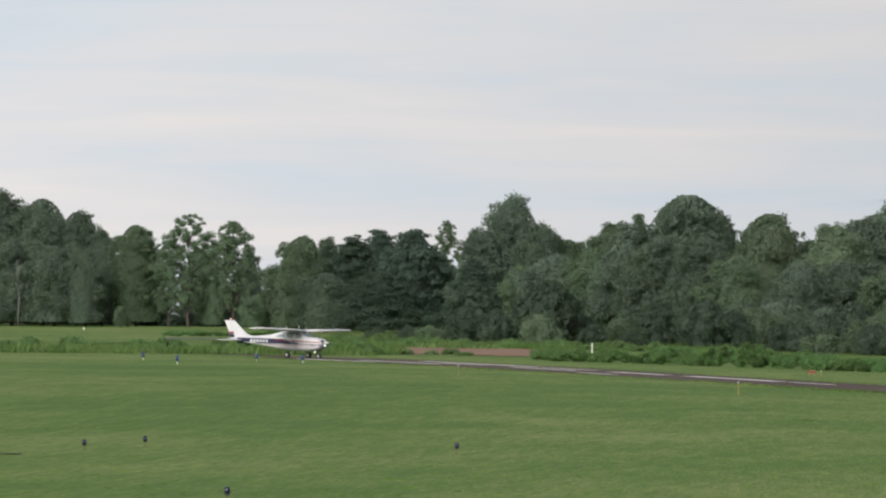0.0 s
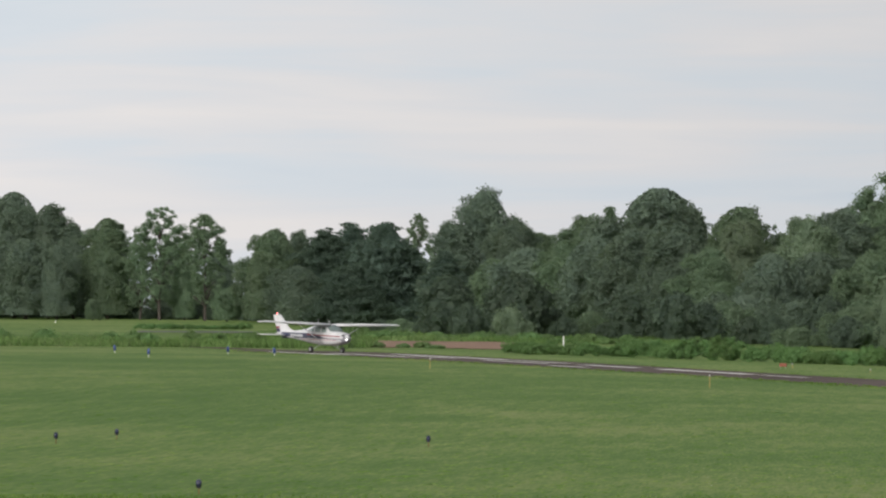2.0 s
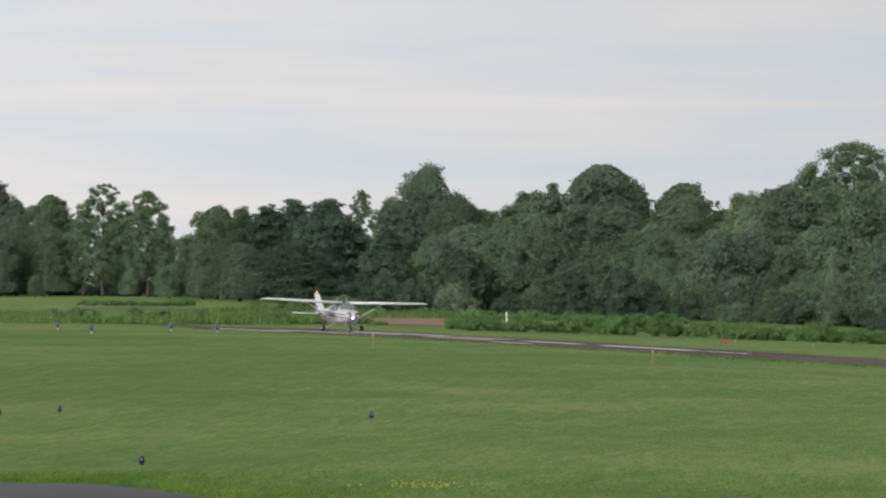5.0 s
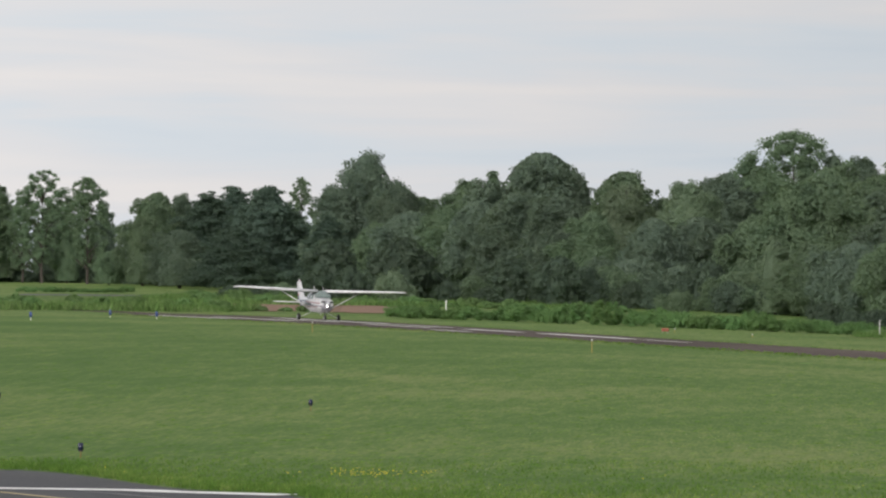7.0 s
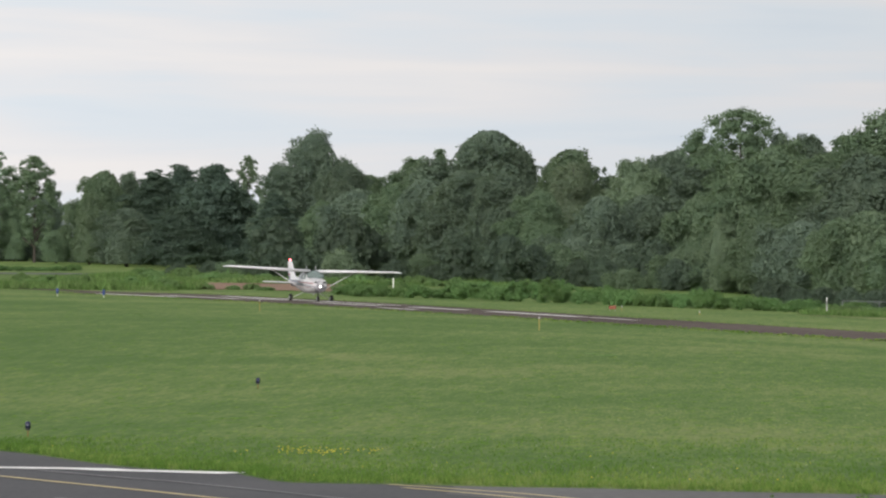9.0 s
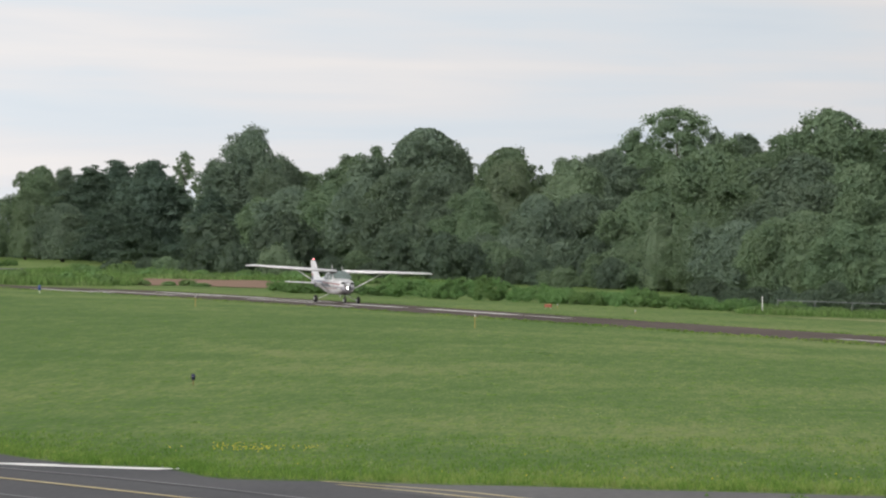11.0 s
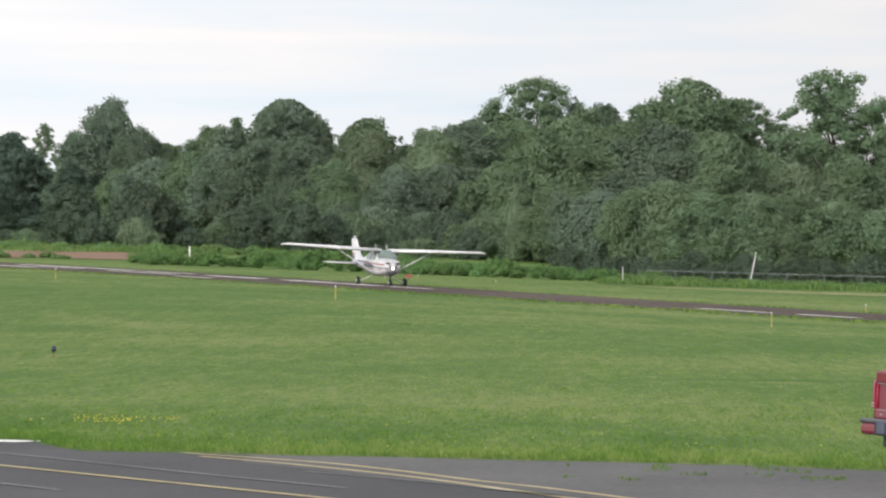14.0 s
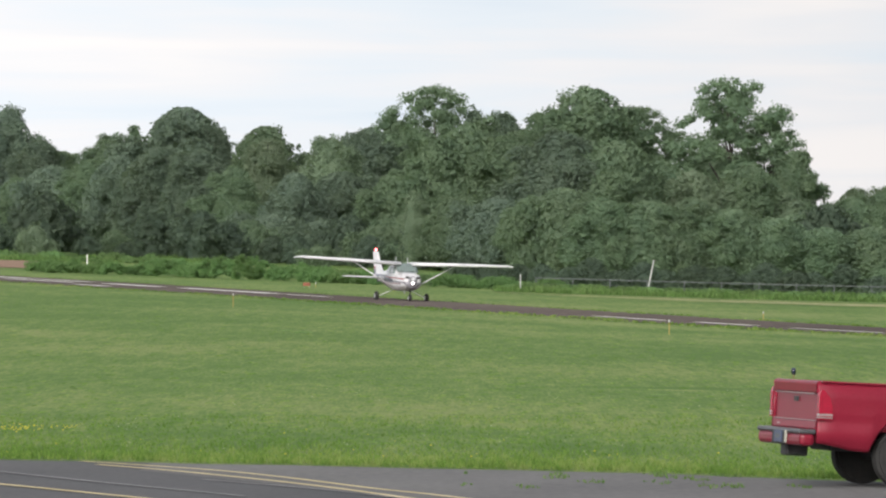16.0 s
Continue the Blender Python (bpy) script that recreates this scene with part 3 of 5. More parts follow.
def tree(kind, x, y, height, width):
    k = tree_count[kind] = tree_count.get(kind, -1) + 1
    if kind in ("oak", "maple", "pale"):
        x, height, width = x + 0.2, height * 1.03, width * 1.05
    key = (kind, k % (4 if kind in ("oak", "maple", "open") else 3), bucket(height, width), 1.0 if width < 7.5 else 1.4)
    if key not in CROWNS:
        seed = sum(map(ord, kind)) * 7 + key[1]
        CROWNS[key] = (crown_mesh("crown", seed, kind, key[2], key[3]), trunk_mesh(seed, kind))
    turn = (k * 137.5 + 20) % 360
    ob = empty("pine_tree" if kind == "pine" else "tree", pose(x, y, ground_z(x, y), 0, 0, turn), TREE_LABELS[kind], "tree", "trees of the wood edge")
    ob.scale = (width * 1.03, width * 1.03, height * 1.015)
    for name, me in zip(("crown", "trunk"), CROWNS[key]):
        o = new(name, me)
        o.parent = ob
    return ob


tree("oak", -138.8, 937.1, 18.9, 13.3)
tree("oak", -130.7, 924.3, 18.4, 13.1)
tree("oak", -122.7, 911.5, 17.4, 12.3)
tree("oak", -116.8, 901.9, 15.5, 9.6)
tree("oak", -112.5, 894.7, 12.7, 7.6)
tree("maple", -106.8, 885.1, 13.6, 9.1)
tree("open", -98.0, 869.9, 14.5, 7.9)
tree("open", -90.8, 857.1, 13.5, 7.2)
tree("open", -101.2, 875.5, 11.2, 5.7)
tree("open", -96.7, 891.9, 10.9, 6.1)
tree("maple", -108.3, 923.7, 5.0, 5.2)
tree("maple", -103.0, 915.0, 7.0, 4.6)
tree("maple", -95.2, 872.0, 7.2, 4.4)
tree("oak", -92.8, 893.0, 9.8, 5.8)
tree("oak", -99.3, 893.0, 10.4, 5.8)
tree("maple", -89.9, 888.3, 3.4, 4.6)
tree("oak", -124.7, 895.3, 11.6, 9.8)
tree("oak", -117.4, 883.3, 10.7, 11.3)
tree("oak", -132.1, 907.3, 10.9, 11.2)
tree("oak", -112.8, 879.5, 9.9, 7.5)
tree("maple", -105.6, 859.5, 2.8, 2.8)
tree("maple", -86.6, 841.5, 4.2, 4.6)
tree("maple", -80.3, 837.9, 11.7, 9.8)
tree("oak", -78.3, 850.7, 11.4, 6.6)
tree("maple", -81.0, 826.9, 8.5, 6.3)
tree("pine", -72.3, 822.7, 11.5, 15.1)
tree("pine", -70.2, 835.5, 12.3, 13.9)
tree("pine", -62.7, 791.4, 12.1, 16.5)
tree("pine", -61.2, 809.5, 9.4, 10.8)
tree("open", -63.6, 856.8, 13.6, 4.5)
tree("oak", -50.4, 778.7, 15.9, 11.0)
tree("oak", -53.6, 776.7, 12.1, 10.5)
tree("oak", -45.7, 759.9, 12.4, 8.6)
tree("pine", -53.6, 764.1, 8.7, 10.2)
tree("maple", -44.7, 792.7, 11.3, 6.5)
tree("maple", -38.3, 769.9, 13.1, 8.5)
tree("maple", -35.5, 772.7, 14.1, 4.8)
tree("oak", -29.1, 749.1, 16.1, 17.0)
tree("oak", -25.2, 744.5, 14.2, 6.3)
tree("maple", -19.7, 735.9, 14.2, 11.1)
tree("pale", -18.6, 705.1, 12.5, 8.9)
tree("spire", -15.9, 736.0, 12.3, 2.1)
tree("pale", -11.6, 686.7, 12.7, 10.4)
tree("maple", -46.7, 740.5, 7.9, 8.1)
tree("oak", -42.4, 730.9, 9.1, 12.4)
tree("maple", -37.9, 720.5, 9.9, 8.9)
tree("oak", -34.2, 711.7, 10.4, 11.1)
tree("oak", -29.6, 700.5, 11.3, 12.9)
tree("oak", -25.1, 689.3, 11.0, 10.7)
tree("maple", -21.3, 679.7, 9.4, 8.4)
tree("oak", -14.7, 662.1, 8.8, 8.4)
tree("oak", -73.6, 796.5, 7.0, 9.0)
tree("pine", -65.6, 780.5, 7.2, 14.3)
tree("oak", -7.9, 706.0, 14.0, 12.0)
tree("maple", -5.0, 708.0, 15.0, 9.7)
tree("open", -1.1, 677.6, 17.9, 12.8)
tree("oak", 2.8, 676.4, 16.0, 5.7)
tree("oak", 5.6, 663.4, 15.4, 8.5)
tree("maple", 8.7, 648.8, 15.1, 7.1)
tree("maple", 13.4, 630.0, 17.5, 14.7)
tree("open", 18.8, 635.0, 15.6, 8.3)
tree("maple", 16.6, 630.0, 15.6, 6.9)
tree("open", 22.2, 650.0, 13.6, 5.7)
tree("open", 26.1, 620.0, 18.2, 13.6)
tree("maple", 25.0, 642.0, 13.0, 6.5)
tree("open", 29.3, 620.0, 14.6, 9.8)
tree("maple", 31.6, 615.0, 11.9, 6.8)
tree("maple", 33.6, 620.0, 6.5, 5.1)
# pale leaves on these three stand in for the haze over them
tree("pale", 38.4, 640.0, 8.6, 7.3)
tree("pale", 42.6, 650.0, 9.1, 7.9)
tree("pale", 46.4, 650.0, 8.7, 8.6)
tree("oak", -10.3, 669.0, 9.1, 11.4)
tree("maple", -4.6, 653.0, 9.3, 9.9)
tree("maple", 2.4, 632.2, 13.9, 13.0)
tree("maple", 6.0, 621.0, 12.8, 11.1)
tree("oak", 9.9, 608.2, 13.1, 12.1)
tree("maple", 15.4, 605.0, 12.2, 12.0)
tree("pale", 22.0, 605.0, 9.7, 10.0)
tree("maple", 27.0, 605.0, 10.3, 10.0)
tree("pale", 30.0, 605.0, 7.7, 8.6)
tree("pale", -2.8, 618.2, 7.0, 4.6)
tree("maple", 0.8, 607.0, 6.6, 7.9)
tree("oak", 4.3, 595.8, 6.6, 9.3)
tree("maple", 7.4, 585.4, 6.9, 7.2)
tree("maple", 9.9, 576.6, 7.5, 10.3)
tree("maple", 13.2, 575.0, 6.8, 8.7)
tree("maple", 17.1, 575.0, 6.6, 9.5)
tree("maple", 20.9, 575.0, 7.0, 8.7)
tree("maple", 24.2, 575.0, 6.1, 9.5)
tree("maple", 28.1, 575.0, 5.4, 8.7)
tree("maple", 31.9, 575.0, 4.7, 7.9)
tree("maple", 36.2, 575.0, 4.8, 9.5)
tree("maple", -6.5, 629.4, 3.8, 6.9)
tree("oak", -11.5, 643.8, 4.1, 9.1)
tree("oak", -16.7, 658.2, 4.5, 10.3)
tree("maple", -0.7, 611.8, 2.9, 5.9)
tree("maple", -4.9, 624.6, 2.2, 5.2)
tree("maple", -7.6, 632.6, 1.6, 5.2)
tree("oak", -96.9, 904.5, 5.6, 5.8)
tree("oak", -93.5, 898.6, 4.1, 5.1)
tree("maple", 37.0, 620.0, 7.6, 9.0)
tree("maple", 41.0, 630.0, 8.3, 9.5)
tree("maple", 34.7, 635.0, 6.1, 6.1)


def bare_trunk(x, y, tall):
    ob = empty("bare_tree", pose(x, y, ground_z(x, y)), "slim pale bare tree trunk at the edge of the wood", "tree")
    bm = rod(bmesh.new(), (0, 0, -0.2), (0.15, 0, tall * 0.5), 0.10, 0.08, 8)
    part("trunk", rod(bm, (0.15, 0, tall * 0.5), (-0.1, 0, tall), 0.08, 0.04, 8), PALE_BARK, ob, "pale grey trunk", True)
    for z, side in ((0.55, 1), (0.7, -1), (0.85, 1)):
        part("limb", rod(bmesh.new(), (0.05, 0, tall * z), (side * 1.1, 0.2, tall * z + 1.1), 0.05, 0.02, 6), PALE_BARK, ob)


PALE_BARK = material("pale_bark", (0.10, 0.097, 0.088), (0.17, 0.163, 0.15), 0.9, 0, 0.8, 7, 0.4, stretch=(1, 1, 0.3))
bare_trunk(-121.5, 880, 8.6)


def bush(x, y, height, width, kind="bush", label="", group=""):
    k = tree_count[kind] = tree_count.get(kind, -1) + 1
    key = (kind, k % 4, bucket(height, width))
    if key not in CROWNS:
        CROWNS[key] = crown_mesh("foliage", sum(map(ord, kind)) + key[1] * 3, kind, key[2])
    ob = new("shrub" if kind != "weeds" else "weed_clump", CROWNS[key])
    ob.matrix_basis = pose(x, y, ground_z(x, y) - 0.05, 0, 0, (k * 77) % 360)
    ob.scale = (width, width, height)
    return tagged(ob, label or "dense green shrub in the hedge beyond the runway", "shrub", group or "hedge shrubs")


# hedge beyond the runway
rnd = random.Random(5)
for i in range(46):
    f = i / 45
    x, y = -27.5 + 34 * f, 462 - 46 * f + rnd.uniform(-1, 5)
    tall = 0.85 + 0.65 * math.exp(-((x + 13.5) / 4.5) ** 2) + 0.3 * math.exp(-((x + 4) / 3) ** 2) + rnd.uniform(-0.25, 0.3) - 0.2 * smooth((x + 3) / 6)
    bush(x, y, tall, rnd.uniform(2.0, 3.2))
for i in range(34):
    f = i / 33
    x, y = 4 + 28 * f, 413 - 12 * f + rnd.uniform(-2, 5)
    bush(x, y, rnd.uniform(0.4, 0.72), rnd.uniform(1.4, 2.4), "weeds", "low pale green weeds along the fence", "weeds along the fence")
for i in range(22):
    f = i / 21
    x, y = -76 + 33 * f, 490 + 14 * math.sin(f * 2.6) + rnd.uniform(-3, 12)
    bush(x, y, rnd.uniform(0.7, 1.35), rnd.uniform(1.6, 3.0), "weeds", "clump of tall pale weeds beyond the runway end", "weeds beyond the runway end")
for i in range(8):
    bush(-85 + 1.6 * i, 734 + rnd.uniform(-6, 6), rnd.uniform(0.5, 0.9), rnd.uniform(2.6, 3.6), "bush", "low dark bush in the far grass", "bushes in the far field")
for i in range(14):
    bush(-62 + 1.25 * i, 690 + rnd.uniform(-10, 10), rnd.uniform(0.6, 1.2), rnd.uniform(2.4, 3.6), "weeds", "low green bush at the foot of the wood", "bushes in the far field")
# rough weedy bank behind the bare soil
for i in range(30):
    f = i / 29
    x, y = -58 + 34 * f, 648 - 40 * f + rnd.uniform(-14, 14)
    bush(x, y, rnd.uniform(0.5, 1.1), rnd.uniform(1.6, 3.4), "weeds", "rough green weeds on the bank behind the soil", "weeds of the bank")
for i in range(9):
    bush(-47 + 1.3 * i + rnd.uniform(-0.5, 0.5), 508 + rnd.uniform(-5, 5), rnd.uniform(0.35, 0.7), rnd.uniform(1.2, 2.2), "weeds", "low weeds on the edge of the bare soil", "weeds of the bank")
# darker tufts left standing in the mown field
for x, y, wide in ((-4.7, 223, 1.1), (-5.3, 226, 0.6), (0.1, 270, 0.8), (4.4, 139, 0.5), (6.5, 147, 0.4), (-27.9, 306, 1.2), (-12.1, 211, 0.4)):
    bush(x, y, 0.06 + 0.03 * wide, wide, "weeds", "small dark tuft of taller grass in the mown field", "tufts in the mown field")
# undergrowth along the foot of the wood, the shade there put into its dark leaves
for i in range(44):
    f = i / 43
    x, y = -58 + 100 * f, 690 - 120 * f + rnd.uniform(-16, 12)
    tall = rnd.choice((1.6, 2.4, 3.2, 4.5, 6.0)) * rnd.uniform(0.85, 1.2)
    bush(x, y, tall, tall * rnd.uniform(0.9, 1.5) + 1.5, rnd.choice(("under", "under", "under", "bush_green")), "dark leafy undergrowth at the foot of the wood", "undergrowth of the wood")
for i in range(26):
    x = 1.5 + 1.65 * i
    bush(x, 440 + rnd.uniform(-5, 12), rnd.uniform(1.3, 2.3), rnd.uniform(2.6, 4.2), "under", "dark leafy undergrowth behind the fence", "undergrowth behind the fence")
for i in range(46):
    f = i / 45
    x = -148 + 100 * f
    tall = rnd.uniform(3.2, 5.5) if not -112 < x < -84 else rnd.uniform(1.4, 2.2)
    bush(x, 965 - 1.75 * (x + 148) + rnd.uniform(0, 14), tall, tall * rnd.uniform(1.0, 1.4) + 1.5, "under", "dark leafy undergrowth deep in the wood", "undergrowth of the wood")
bush(-38.5, 638, 3.2, 5.0, "pale_bush", "pale grey-green spreading bush before the wood", "undergrowth of the wood")


# ---- airfield lights and posts ----
def blue_light(x, y, group="taxiway edge lights"):
    ob = empty("taxiway_light", pose(x, y, ground_z(x, y) - 0.03), "blue taxiway edge light on a yellow stake in grass", "edge light", group)
    part("stake", rod(bmesh.new(), (0, 0, -0.05), (0, 0, 0.16), 0.016), STAKE, ob, "yellow stake")
    part("collar", rod(bmesh.new(), (0, 0, 0.15), (0, 0, 0.19), 0.045), DARK, ob)
    lens = rod(bmesh.new(), (0, 0, 0.185), (0, 0, 0.29), 0.058, 0.05, 12)
    part("lens", ball(lens, 0.05, (0, 0, 0.29), (1, 1, 0.5)), LENS_DARK, ob, "dark blue glass lens", True)
    return ob


first_light = blue_light(-13.15, 123.1)
for x, y in ((-19.0, 134.2), (-21.5, 167.8), (-20.5, 172.2), (-12.06, 165.9), (7.96, 154.4)):
    copy_thing(first_light, pose(x, y, ground_z(x, y) - 0.03))


def blue_marker(x, y):
    ob = empty("reflector_marker", pose(x, y, ground_z(x, y)), "small blue reflective marker on a stake by the runway", "edge marker", "blue reflector markers")
    part("stake", rod(bmesh.new(), (0, 0, -0.05), (0, 0, 0.2), 0.02), POST_WHITE, ob)
    part("reflector", rod(bmesh.new(), (0, 0, 0.16), (0, 0, 0.48), 0.085, None, 12), LENS_BLUE, ob, "blue reflective sleeve", True)
    return ob


first_marker = blue_marker(-49.4, 413.9)
for x, y in ((-44.0, 385.0), (-42.4, 413.8), (-38.8, 406.0)):
    copy_thing(first_marker, pose(x, y, ground_z(x, y)))


def runway_light(x, y, tall):
    ob = empty("runway_light", pose(x, y, ground_z(x, y)), "white runway edge light on a slim yellow post", "edge light", "runway edge lights")
    part("post", rod(bmesh.new(), (0, 0, -0.05), (0, 0, tall - 0.08), 0.019), POST_YELLOW, ob, "yellow post")
    cap = rod(bmesh.new(), (0, 0, tall - 0.09), (0, 0, tall - 0.03), 0.028, 0.036, 12)
    part("lamp", ball(cap, 0.034, (0, 0, tall - 0.02), (1, 1, 0.7)), POST_GREY, ob, "pale lamp head", True)
    return ob


runway_light(-8.9, 286, 0.58)
runway_light(7.86, 236.8, 0.52)
runway_light(-24.73, 341.3, 0.56)
runway_light(13.9, 295.3, 0.36)
runway_light(-7.5, 396, 0.3)
runway_light(-2.87, 384, 0.2)


def post(x, y, tall, lean, label, thick=0.07, mat=None):
    ob = empty("marker_post", pose(x, y, ground_z(x, y), 0, lean, 0), label, "post")
    bm = box(bmesh.new(), (thick, thick, tall + 0.1), (0, 0, tall / 2 - 0.05), bevel=thick * 0.15)
    part("shaft", bm, mat or POST_WHITE, ob)
    part("cap", box(bmesh.new(), (thick * 1.15, thick * 1.15, 0.03), (0, 0, tall + 0.01), bevel=0.005), mat or POST_WHITE, ob)


post(-24.44, 464, 1.26, 0, "white painted marker post standing behind the hedge", 0.07)
post(4.6, 409, 1.02, 0, "pale weathered wooden post at the fence end", 0.055, POST_GREY)
post(12.6, 421, 2.1, 11, "tall leaning white pole behind the wire fence", 0.075, POST_GREY)
post(-105, 819, 0.26, 0, "distant small white marker post in the grass", 0.14)


def orange_box(x, y):
    ob = empty("marker_box", pose(x, y, ground_z(x, y), 0, 0, -8), "small orange marker box on short legs beside the runway", "marker")
    part("panel", box(bmesh.new(), (0.42, 0.14, 0.2), (0, 0, 0.2), bevel=0.012), ORANGE, ob, "orange painted panel")
    for s in (-0.15, 0.15):
        part("leg", rod(bmesh.new(), (s, 0, -0.05), (s, 0, 0.11), 0.015), STEEL, ob)


orange_box(-8.0, 394)


def wire_fence():
    ob = empty("wire_fence", pose(0, 0, 0), "low grey wire fence with a top rail along weeds", "fence")
    pts = []
    for i in range(15):
        x, y = 5.6 + 2.25 * i, 414 - 0.45 * i
        pts.append(Vector((x, y, ground_z(x, y))))
    tall = 0.84
    for p in pts:
        part("post", rod(bmesh.new(), p - Vector((0, 0, 0.1)), p + Vector((0, 0, tall + 0.06)), 0.03), GALVANISED, ob)
    for a, b in zip(pts, pts[1:]):
        part("rail", rod(bmesh.new(), a + Vector((0, 0, tall)), b + Vector((0, 0, tall)), 0.024, sides=6), GALVANISED, ob)
        part("wire", rod(bmesh.new(), a + Vector((0, 0, tall * 0.6)), b + Vector((0, 0, tall * 0.6)), 0.008, sides=5), GALVANISED, ob)


wire_fence()

# ---- pickup truck ----
PAD = material("worn_grey_plastic", (0.035, 0.035, 0.038), (0.085, 0.085, 0.09), 0.4, 0, 8, 40, 0.05)
STICKER = material("faded_sticker", (0.2, 0.19, 0.14), (0.48, 0.46, 0.4), 0.5, 0, 18, 60, 0.0)


def pickup():
    """Forward is +x, its base on the pavement under the rear axle."""
    ob = empty("pickup_truck", pose(5.755, 88.5, 0.008, 0, 0, 15.8) @ pose(0, 0, 0, 0, 3.0, 0), "red pickup truck parked at the edge of the apron", "truck")
    ob.scale = (1.03, 1.03, 1.03)
    half = 0.89
    def low_edge(x):
        x += 0.06
        under = 0.47 * math.sqrt(max(0.0, 1 - (x / 0.49) ** 2))
        return 0.40 + under if abs(x) < 0.485 else 0.43 + 0.08 * smooth((-0.6 - x) / 0.6)

    def bulge(z):
        """The side swells below the rail, steps in under a crease and tucks in to the sill."""
        return 0.055 * smooth((1.27 - z) / 0.16) - 0.02 * smooth((0.86 - z) / 0.05) + 0.02 * smooth((0.80 - z) / 0.12) - 0.085 * smooth((0.62 - z) / 0.2)

    columns = [-1.25, -1.23, -1.15, -1.0, -0.8, -0.62] + [v - 0.06 for v in (-0.5, -0.485, -0.46, -0.4, -0.3, -0.18, 0, 0.18, 0.3, 0.4, 0.46, 0.485, 0.5)] + [0.7, 0.85, 1.0]
    for s in (-1, 1):
        rings = []
        for x in columns:
            lo, tuck = low_edge(x), 0.05 * smooth((-1.13 - x) / 0.12)
            flare = 0.03 * math.exp(-((abs(x + 0.06) - 0.52) / 0.10) ** 2)
            levels = [lo + (1.27 - lo) * k / 16 for k in range(17)]
            outer = [(x, s * (half + 0.01 + bulge(z) - tuck + flare * smooth((1.0 - z) / 0.3)), z) for z in levels]
            rings.append([(x, s * (half - 0.045), lo)] + outer + [(x, s * (half - 0.045), 1.27)])
        panel = part("side_panel", loft(bmesh.new(), rings), TRUCK_RED, ob, smooth=True)
        part("rail_cap", box(bmesh.new(), (2.2, 0.10, 0.02), (-0.11, s * (half - 0.015), 1.281), bevel=0.008), TRUCK_RED, panel)
        shape = [(-1.262, 0.81), (-1.262, 1.12), (-1.235, 1.19), (-1.19, 1.17), (-1.12, 1.09), (-1.085, 0.98), (-1.08, 0.86), (-1.095, 0.81)]
        lamp = part("tail_light", prism(bmesh.new(), [(x, z) for x, z in shape], (s * (half - 0.01), s * (half + 0.076))), LAMP_RED, ob, "red teardrop tail light")
        part("reversing_lens", box(bmesh.new(), (0.19, 0.09, 0.07), (-1.170, s * (half + 0.034), 0.855), bevel=0.012), LAMP_CLEAR, lamp, "clear reversing lens")
        part("lens_divider", box(bmesh.new(), (0.192, 0.092, 0.010), (-1.170, s * (half + 0.034), 0.852)), LAMP_RED, lamp)
    part("bed_floor", box(bmesh.new(), (2.2, 1.7, 0.06), (-0.1, 0, 0.72)), TRUCK_RED, ob)
    part("bed_front", box(bmesh.new(), (0.06, 1.7, 0.56), (0.97, 0, 1.0), bevel=0.01), TRUCK_RED, ob)
    gate = part("tailgate", box(bmesh.new(), (0.07, 1.66, 0.60), (-1.19, 0, 0.98), bevel=0.02), TRUCK_RED, ob, "red tailgate with pressed panel")
    lip = [(-1.17, 1.29), (-1.25, 1.285), (-1.268, 1.255), (-1.262, 1.15), (-1.235, 1.125), (-1.17, 1.125)]
    part("gate_top", prism(bmesh.new(), lip, 1.66), TRUCK_RED, gate)
    # a pale strip draws the highlight along the lip's lower edge
    part("gate_highlight", box(bmesh.new(), (0.012, 1.52, 0.012), (-1.262, 0, 1.13), bevel=0.004), LAMP_CLEAR, gate, "pale strip for the highlight on the pressed edge")
    sill = [(-1.17, 0.80), (-1.232, 0.80), (-1.252, 0.785), (-1.256, 0.70), (-1.24, 0.66), (-1.17, 0.66)]
    part("gate_sill", prism(bmesh.new(), sill, 1.66), TRUCK_RED, gate)
    # another pale strip draws the highlight where the sill begins
    part("sill_highlight", box(bmesh.new(), (0.012, 1.6, 0.010), (-1.254, 0, 0.796)), LAMP_CLEAR, gate, "thin pale strip for the highlight on the sill edge")
    part("handle", box(bmesh.new(), (0.03, 0.15, 0.06), (-1.235, 0, 1.055), bevel=0.008), DARK, gate, "black handle")
    part("gate_badge", box(bmesh.new(), (0.006, 0.10, 0.02), (-1.258, 0.6, 0.735)), LAMP_CLEAR, gate)
    bm = box(bmesh.new(), (0.20, 1.70, 0.16), (-1.35, 0, 0.55), bevel=0.055)
    bumper = part("bumper", bm, TRUCK_RED, ob, "red step bumper with dark top")
    part("step_pad", box(bmesh.new(), (0.23, 1.70, 0.065), (-1.35, 0, 0.65), bevel=0.03), PAD, bumper, "worn grey step pad")
    part("plate_recess", box(bmesh.new(), (0.03, 0.5, 0.2), (-1.445, 0, 0.575), bevel=0.012), DARK, bumper)
    plate = part("plate", box(bmesh.new(), (0.012, 0.30, 0.15), (-1.465, -0.02, 0.575), bevel=0.004), PLATE, bumper, "dark blue plate")
    part("plate_bar", box(bmesh.new(), (0.006, 0.16, 0.05), (-1.473, -0.02, 0.575)), GALVANISED, plate)
    part("sticker", box(bmesh.new(), (0.012, 0.07, 0.16), (-1.465, -0.32, 0.575), bevel=0.004), STICKER, bumper, "pale reflective sticker")
    part("hitch", box(bmesh.new(), (0.3, 0.24, 0.16), (-1.2, 0.1, 0.41), bevel=0.03), DARK, ob, "dark tow hitch")
    part("chassis", box(bmesh.new(), (4.6, 0.8, 0.16), (1.4, 0, 0.5), bevel=0.03), DARK, ob)
